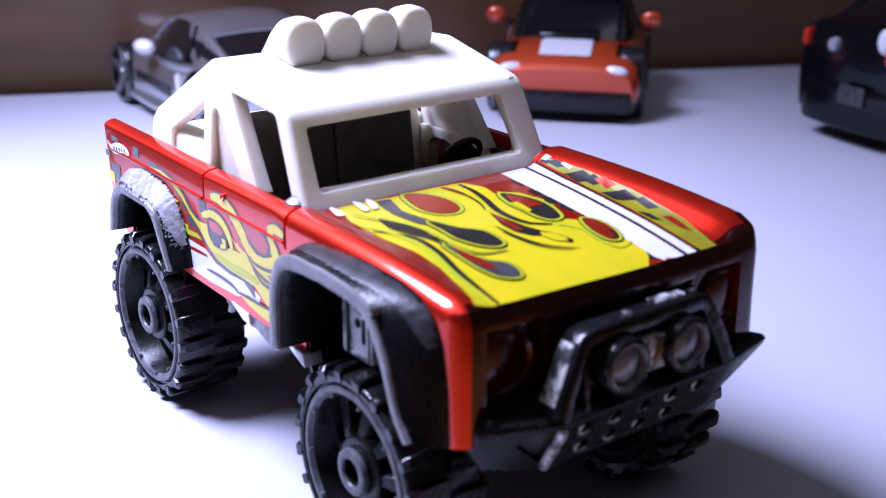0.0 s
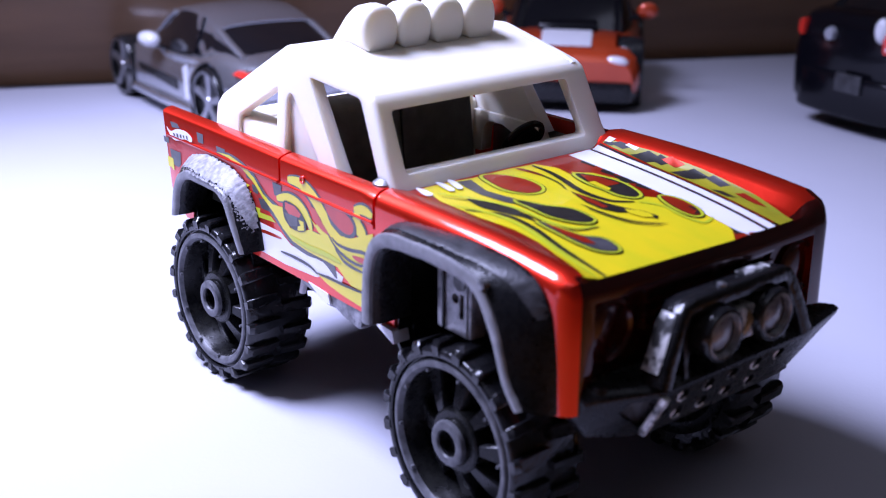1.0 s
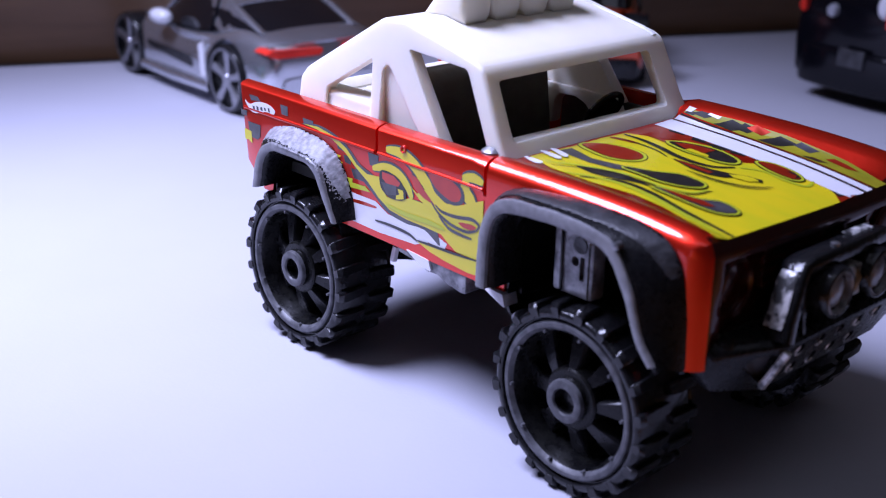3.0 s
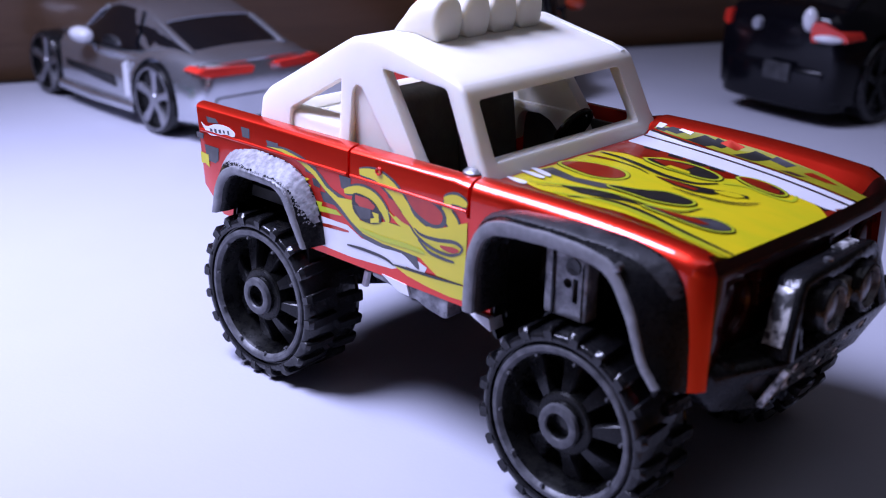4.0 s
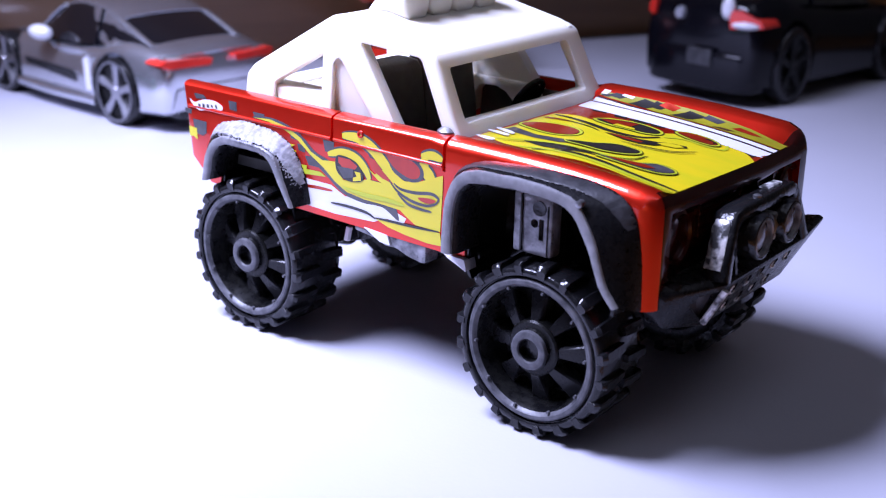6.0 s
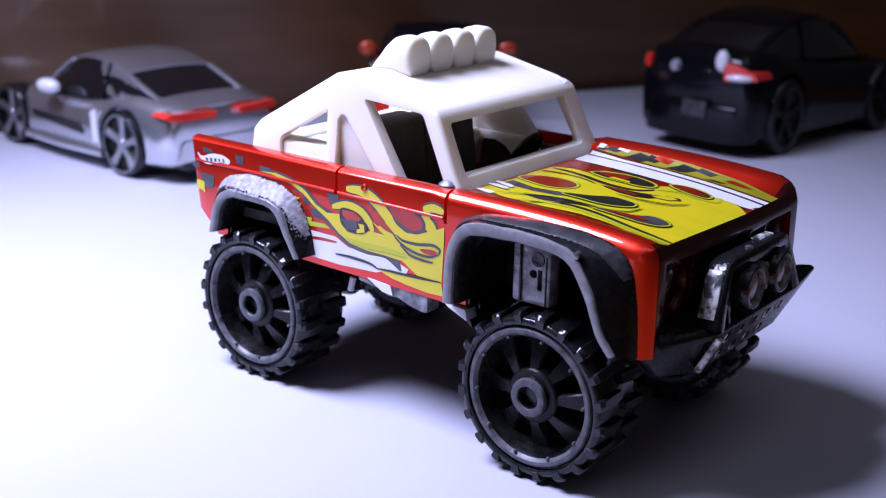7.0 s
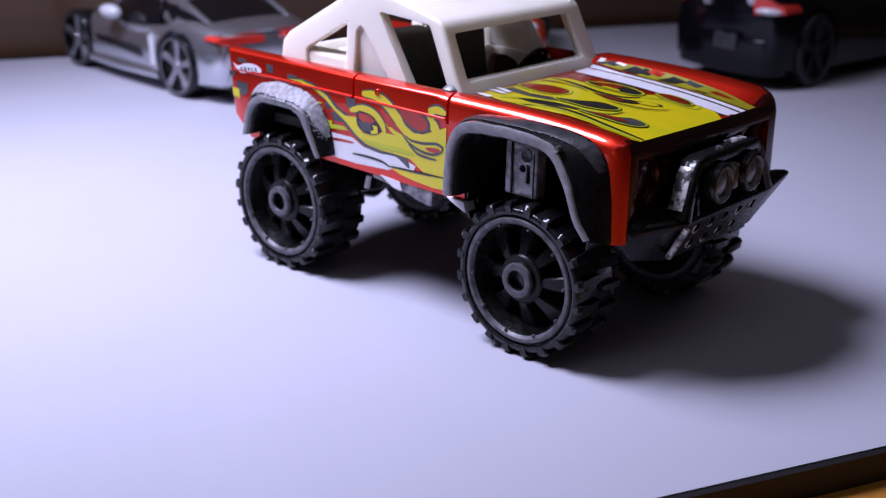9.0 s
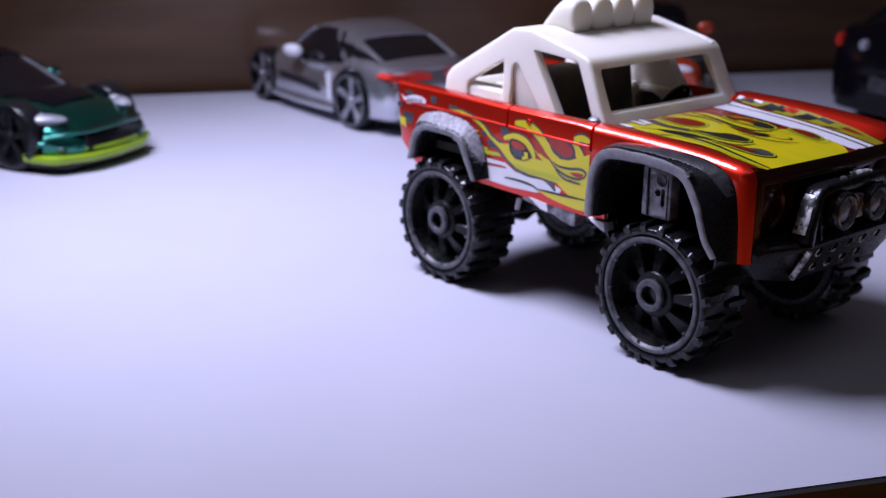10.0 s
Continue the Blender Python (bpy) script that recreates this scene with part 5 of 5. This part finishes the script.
def toy_car(name, label, paint, m, stations, cabin, roof_paint, axles, radius, half_track, rim_mat, glass_label="", wall=1.35):
    """A low die-cast car: body, glasshouse, roof skin and four wheels. Stations run from tail to nose."""
    car = empty(name, label, "toy car", m)
    body = loft([section(*row) for row in blend(stations)])
    arches = []
    for x in axles:
        arches.append(lathe([(-20, radius + 0.9), (-half_track + 5.2, radius + 0.9)], 36, "y", (x, 0, radius)))
        arches.append(lathe([(half_track - 5.2, radius + 0.9), (20, radius + 0.9)], 36, "y", (x, 0, radius)))
    shell = part("body", carve(body, arches), paint, car, "", 38)
    rows = []
    for x, zb, zt, wb, wt in blend(cabin):
        half = [(wb, zb), (wb * 0.5 + wt * 0.5, zb * 0.5 + zt * 0.5 + 0.3), (wt, zt - 0.5), (wt * 0.8, zt), (wt * 0.3, zt + 0.25)]
        rows.append([(x, y, z) for y, z in half] + [(x, -y, z) for y, z in half[::-1]])
    part("glasshouse", loft(rows), DARK_GLASS, car, glass_label or "smoked windows", 38)
    # roof skin and pillars, a little proud of the glass
    skin = []
    dense = blend(cabin)
    k0, k1 = len(dense) * 30 // 100, len(dense) * 72 // 100
    for x, zb, zt, wb, wt in dense[k0:k1 + 1]:
        skin.append([(x, y, z) for y, z in ((wt * 1.03, zt - 0.75), (wt * 0.98, zt - 0.1), (wt * 0.8, zt + 0.22), (wt * 0.3, zt + 0.5), (-wt * 0.3, zt + 0.5), (-wt * 0.8, zt + 0.22), (-wt * 0.98, zt - 0.1), (-wt * 1.03, zt - 0.75))])
    part("roof", loft(skin), roof_paint, car, "", 38)
    for side in (-1, 1):
        for indices in (range(0, k0 + 1), range(k1, len(dense))):
            line = [(dense[i][0], side * (dense[i][4] * 0.99), dense[i][2] - 0.35) for i in indices]
            if len(line) > 1:
                part("pillar", tube(line, 0.75, 0.45), roof_paint, car, "", 60)
        mid = dense[(k0 * 2 + k1) // 3]
        part("door_pillar", tube([(mid[0] - 0.8, side * (mid[3] + 0.05), mid[1]), (mid[0], side * (mid[4] + 0.1), mid[2] - 0.5)], 0.5, 0.3, (1, 0, 0)), JET, car, "", 60)
    part("underbody", box(axles[0] - 6, axles[1] + 6, -half_track + 5, half_track - 5, 1.6, 8, 0.5), BLACK, car)
    for x in axles:
        for side in (-1, 1):
            car_wheel(car, x, side, radius, 4.6, half_track, rim_mat, wall)
    return car, shell


def blob(x, y, z, rx, ry, rz, turn=0):
    bm = bmesh.new()
    bmesh.ops.create_uvsphere(bm, u_segments=18, v_segments=10, radius=1)
    bm.transform(Matrix.Translation((x, y, z)) @ Matrix.Rotation(radians(turn), 4, "Z") @ Matrix.Diagonal((rx, ry, rz, 1)))
    return bm


# silver coupe seen from behind
silver, shell = toy_car(
    "silver_coupe", "silver toy coupe with red tail lamps on white paper", SILVER, at_mm(-124.5, 46.6, 0, 176.5),
    [(-33.5, 10.5, 4.5, 12.2, 0.2), (-32.0, 12.6, 3.2, 13.9, 0.4), (-26, 13.8, 2.6, 14.9, 0.5), (-20, 14.4, 2.4, 15.0, 0.4), (-8, 13.7, 2.2, 13.2, 0.4), (6, 13.7, 2.2, 12.4, 0.5), (19, 14.1, 2.4, 12.2, 0.6), (25, 12.6, 2.6, 10.8, 0.6), (28.5, 9.0, 3.4, 8.6, 0.3)],
    [(-27, 14.4, 14.9, 10.6, 9.6), (-20, 14.2, 17.6, 11.6, 9.6), (-12, 13.4, 20.2, 12.0, 9.2), (-3, 12.8, 20.6, 12.0, 9.0), (4, 12.6, 18.2, 11.6, 9.0), (11.5, 12.3, 12.7, 10.6, 9.6)],
    SILVER, (-20.5, 19.0), 6.2, 14.2, CHROME, wall=0.75)
for side in (-1, 1):
    lamp = prism(rounded([(side * 2.4, 13.1), (side * 12.0, 13.3), (side * 13.0, 12.6), (side * 11.4, 11.9), (side * 3.0, 11.9)], 0.35), -34.9, -30.6, "x")
    for v in lamp.verts:
        v.co.x += max(0, abs(v.co.y) - 8) ** 2 * 0.07
    part("tail_lamp", lamp, TAIL_RED, silver, "slim bright red tail lamp")
    # Mirror and vent are white: blurred glints of light put into colour.
    mirror = part("door_mirror", blob(2.4, side * 14.6, 14.2, 3.3, 1.9, 1.5), LAMP_WHITE, silver, "silver door mirror coloured white for its glint")
    part("mirror_arm", tube([(3.5, side * 11.4, 12.0), (3.5, side * 13.6, 12.7)], 0.5, 0.4), SILVER, mirror)
    part("intake", prism([(-13.0, 5.5), (-11.3, 5.0), (-10.6, 10.8), (-12.2, 11.6)], *sorted((side * 13.55, side * 13.95))), LAMP_WHITE, silver, "upright vent behind the door, coloured white for its glint")
    part("side_sill", tube([(-14, side * 13.7, 3.4), (0, side * 13.9, 3.1), (13, side * 13.8, 3.3)], 0.6, 0.9), SILVER, silver, "", 60)
    part("side_scallop", prism(rounded([(-8, 6.0), (10, 7.2), (11, 8.4), (-7, 8.0)], 0.6), *sorted((side * 13.4, side * 13.78))), BLACK, silver)
    # solid quarter behind the side window, flowing from the roof into the tail
    rows = []
    for x, zb, zt, wb, wt, cut in ((-24.5, 14.2, 16.0, 11.0, 9.7, 0.0), (-20, 14.1, 17.6, 11.6, 9.7, 0.0), (-16, 13.6, 19.0, 11.85, 9.5, 0.0), (-12.5, 13.4, 20.0, 12.0, 9.3, 0.25), (-10.5, 13.3, 20.3, 12.0, 9.25, 0.62), (-9.2, 13.2, 20.4, 12.0, 9.2, 0.85)):
        pts = [(wb + (wt - wb) * f + 0.16, zb + (zt - 0.4 - zb) * f) for f in (cut, cut + (1 - cut) * 0.5, 1)]
        rows.append([(x, side * y, z) for y, z in pts] + [(x, side * (y - 0.5), z) for y, z in pts[::-1]])
    part("quarter_panel", loft(rows), SILVER, silver, "", 40)
part("rear_panel", prism(rounded([(-11.0, 4.2), (11.0, 4.2), (9.6, 8.0), (-9.6, 8.0)], 0.8), -34.0, -32.0, "x"), SILVER, silver)
part("diffuser", box(-33.4, -28, -9, 9, 2.2, 4.6, 0.5), BLACK, silver)
part("spoiler_lip", tube([(-31.0, -11.6, 13.2), (-32.2, -6, 13.8), (-32.4, 0, 13.9), (-32.2, 6, 13.8), (-31.0, 11.6, 13.2)], 0.9, 0.35), SILVER, silver, "", 60)

# orange car, nose towards the truck
orange, shell = toy_car(
    "orange_car", "orange toy racing car with pale hood stripe and black roof", ORANGE, at_mm(-94.8, 112.3, 0, -48) @ Matrix.Diagonal((0.8, 1.08, 1.12, 1)),
    [(-27, 12.4, 4, 12.5, 0.3), (-24, 13.6, 2.8, 13.6, 0.4), (-15, 14.2, 2.4, 13.6, 0.4), (-4, 13.8, 2.3, 12.6, 0.4), (8, 13.9, 2.3, 12.2, 0.6), (18, 14.2, 2.4, 11.8, 0.7), (25, 13.6, 2.6, 10.4, 0.6), (28.0, 12.4, 3.4, 8.8, 0.3)],
    [(-22, 13.0, 13.6, 11, 9.8), (-14, 12.8, 17.6, 11.6, 9.4), (-6, 12.6, 19.6, 11.8, 9.2), (0, 12.4, 19.4, 11.8, 9.0), (5, 12.2, 16.6, 11.4, 9.2), (11, 11.8, 12.4, 10.6, 9.6)],
    JET, (-15.5, 17.5), 6.2, 14.2, RIM_BLACK)
part("hood_stripe", loft([[(x, y, z + 0.3) for x, y, z in ((8, -4.2, 12.72), (8, 4.2, 12.72))], [(x, y, z + 0.3) for x, y, z in ((18, -4.6, 12.45), (18, 4.6, 12.45))], [(25, -4.6, 11.3), (25, 4.6, 11.3)]], caps=False, ring_closed=False), WHITE_PRINT, orange, "pale stripe on the hood")
part("front_bumper", bevelled(prism(rounded([(24, -13.4), (28.8, -12.0), (29.4, 0), (28.8, 12.0), (24, 13.4)], 1.0), 2.0, 5.6, "z"), 0.4, 2), BLACK, orange, "black lower front bumper")
for side in (-1, 1):
    part("headlight", blob(26.4, side * 9.0, 9.0, 1.4, 2.6, 1.0, side * -20), LAMP_WHITE, orange)
    mirror = part("door_mirror", blob(5.0, side * 14.6, 15.6, 1.2, 2.0, 1.5), ORANGE, orange, "orange door mirror")
    part("mirror_arm", tube([(4.8, side * 11.2, 14.0), (5.0, side * 13.6, 15.0)], 0.45, 0.4), JET, mirror)
part("hood_scoop", bevelled(prism([(9, 12.2), (15, 12.4), (14, 13.9), (9, 14.2)], -5.5, 5.5), 0.5, 2), JET, orange)

# black car seen from behind
black, shell = toy_car(
    "black_car", "glossy black toy car with red and white tail lamps", JET, at_mm(-31.5, 158.5, 0, 81) @ Matrix.Diagonal((1, 1.02, 1.22, 1)),
    [(-33.5, 11.8, 5.5, 15.4, 0.3), (-32.4, 13.4, 3.4, 17.2, 0.4), (-27, 14.2, 2.6, 17.8, 0.4), (-20, 14.6, 2.4, 17.4, 0.4), (-6, 14.2, 2.3, 15.6, 0.4), (8, 14.1, 2.3, 14.6, 0.5), (20, 14.3, 2.4, 13.8, 0.6), (28, 13.0, 2.6, 12.2, 0.6), (32.5, 9.5, 3.6, 9.6, 0.3)],
    [(-28, 17.0, 17.4, 11.6, 10.4), (-21, 16.6, 20.4, 12.2, 10.0), (-12, 16.0, 22.6, 12.4, 9.8), (-3, 15.4, 22.6, 12.4, 9.6), (5, 15.0, 20.2, 12.0, 9.8), (14, 14.4, 14.9, 11.4, 10.2)],
    JET, (-20, 20.5), 6.6, 14.6, RIM_BLACK)
for side in (-1, 1):
    if side > 0:
        lamp = prism(rounded([(10.2, 16.4), (12.6, 15.8), (13.4, 13.9), (10.6, 13.6)], 0.6), -34.6, -30, "x")
    else:
        lamp = prism(rounded([(-7.6, 16.0), (-9.6, 16.4), (-13.6, 14.8), (-14.2, 13.6), (-8.0, 13.2)], 0.5), -34.6, -29, "x")
    for v in lamp.verts:
        v.co.x += max(0, abs(v.co.y) - 9) ** 2 * 0.10
    part("tail_lamp", lamp, TAIL_RED, black, "red tail lamp")
    if side < 0:
        part("reversing_lamp", blob(-33.9, -6.9, 16.4, 1.3, 1.5, 1.9), LAMP_WHITE, black, "tall white lamp beside the tail lamp")
        part("lamp_strip", blob(-33.2, -10.6, 13.9, 1.4, 2.9, 0.7, 18), LAMP_WHITE, black, "pale strip under the tail lamp")
    else:
        part("round_lamp", lathe([(-34.7, 0.05), (-34.6, 0.9), (-34.0, 1.1), (-32.0, 1.1)], 20, "x", (0, 4.4, 14.6)), HEADLAMP, black, "small dull round lamp")
part("plate", box(-35.3, -34.6, -4.6, 1.2, 6.6, 9.4, 0.2), SCUFFED_GREY, black, "blank grey plate")
part("rear_bumper", bevelled(prism(rounded([(-28, -14.2), (-33.6, -12.0), (-34.8, -5), (-34.8, 5), (-33.6, 12.0), (-28, 14.2)], 2.6), 2.6, 9.0, "z"), 2.0, 5), JET, black)

# green car at the end of the sheet
green, shell = toy_car(
    "green_car", "metallic dark green toy sports car with lime splitter", GREEN, at_mm(-136.5, -34.5, 0, 24),
    [(-32, 12.0, 4, 13, 0.3), (-29, 13.8, 2.8, 14.2, 0.4), (-20, 14.6, 2.4, 14.0, 0.4), (-6, 13.8, 2.2, 12.0, 0.4), (6, 13.8, 2.2, 11.4, 0.6), (17, 14.4, 2.4, 11.6, 0.8), (25, 13.6, 2.6, 9.6, 0.9), (29.5, 11.6, 2.8, 7.2, 0.5), (31.6, 8.6, 3.2, 5.8, 0.2)],
    [(-26, 13.4, 14.0, 10.8, 9.8), (-18, 13.2, 16.8, 11.6, 9.4), (-10, 12.4, 18.4, 12.0, 9.2), (-2, 12.0, 18.2, 11.8, 9.0), (4, 11.8, 16.0, 11.6, 9.2), (12, 11.6, 12.0, 10.6, 9.8)],
    JET, (-19, 19.5), 6.3, 14.4, RIM_BLACK)
part("splitter", bevelled(prism(rounded([(22, -14.6), (29.5, -13.6), (33.2, -7.0), (33.8, 0), (33.2, 7.0), (29.5, 13.6), (22, 14.6)], 1.5), 2.0, 3.5, "z"), 0.4, 2), LIME_TRIM, green, "lime front splitter")
part("lower_lip", bevelled(prism(rounded([(22, -13.6), (30.5, -11.5), (32.4, 0), (30.5, 11.5), (22, 13.6)], 1.5), 1.0, 2.0, "z"), 0.2, 2), BLACK, green)
part("grille", bevelled(prism(rounded([(29.6, 4.2), (32.4, 4.0), (31.8, 6.6), (29.6, 7.8)], 0.3), -7.4, 7.4), 0.3, 2), BLACK, green, "wide black grille")
part("grille_trim", tube([(31.7, -7.6, 4.3), (32.5, -4, 4.2), (32.8, 0, 4.2), (32.5, 4, 4.2), (31.7, 7.6, 4.3)], 0.35, 0.3), LIME_TRIM, green, "thin lime line along the grille", 60)
part("nose_lip", tube([(26.5, -12.6, 6.6), (29.6, -9.6, 7.2), (31.2, -6.4, 7.4), (31.9, 0, 7.6), (31.2, 6.4, 7.4), (29.6, 9.6, 7.2), (26.5, 12.6, 6.6)], 0.8, 0.45), GREEN, green, "rounded green lip over the grille", 60)
# The dark the green hood reflects, laid on as a black patch.
part("hood_dark_patch", loft([[(x, y * w, z) for y, z in ((-1, z0 - 0.1), (-0.5, z0 + 0.18), (0, z0 + 0.24), (0.5, z0 + 0.18), (1, z0 - 0.1))] for x, w, z0 in ((8.5, 7.6, 12.2), (14, 7.4, 12.35), (19, 6.8, 12.2), (23, 5.8, 11.3))], False, False), JET, green, "black patch for the dark that the green hood reflects")
for side in (-1, 1):
    lamp = part("headlight", blob(24.6, side * 10.4, 9.5, 4.4, 2.1, 1.05, side * -30), HEADLAMP, green, "clear swept headlight")
    part("lamp_bulb", blob(23.2, side * 10.6, 10.1, 1.4, 1.0, 0.7, side * -30), LAMP_WHITE, lamp)
    part("side_intake", blob(28.4, side * 10.0, 4.6, 2.0, 2.2, 0.7, side * -25), BLACK, green)
    part("cheek_bar", tube([(24.5, side * 14.0, 5.4), (28.6, side * 11.4, 5.7), (30.6, side * 8.4, 5.6)], 0.5, 0.5), GREEN, green, "", 60)
    part("door_mirror", blob(4.5, side * 14.2, 13.2, 1.3, 1.8, 1.0), GREEN, green)
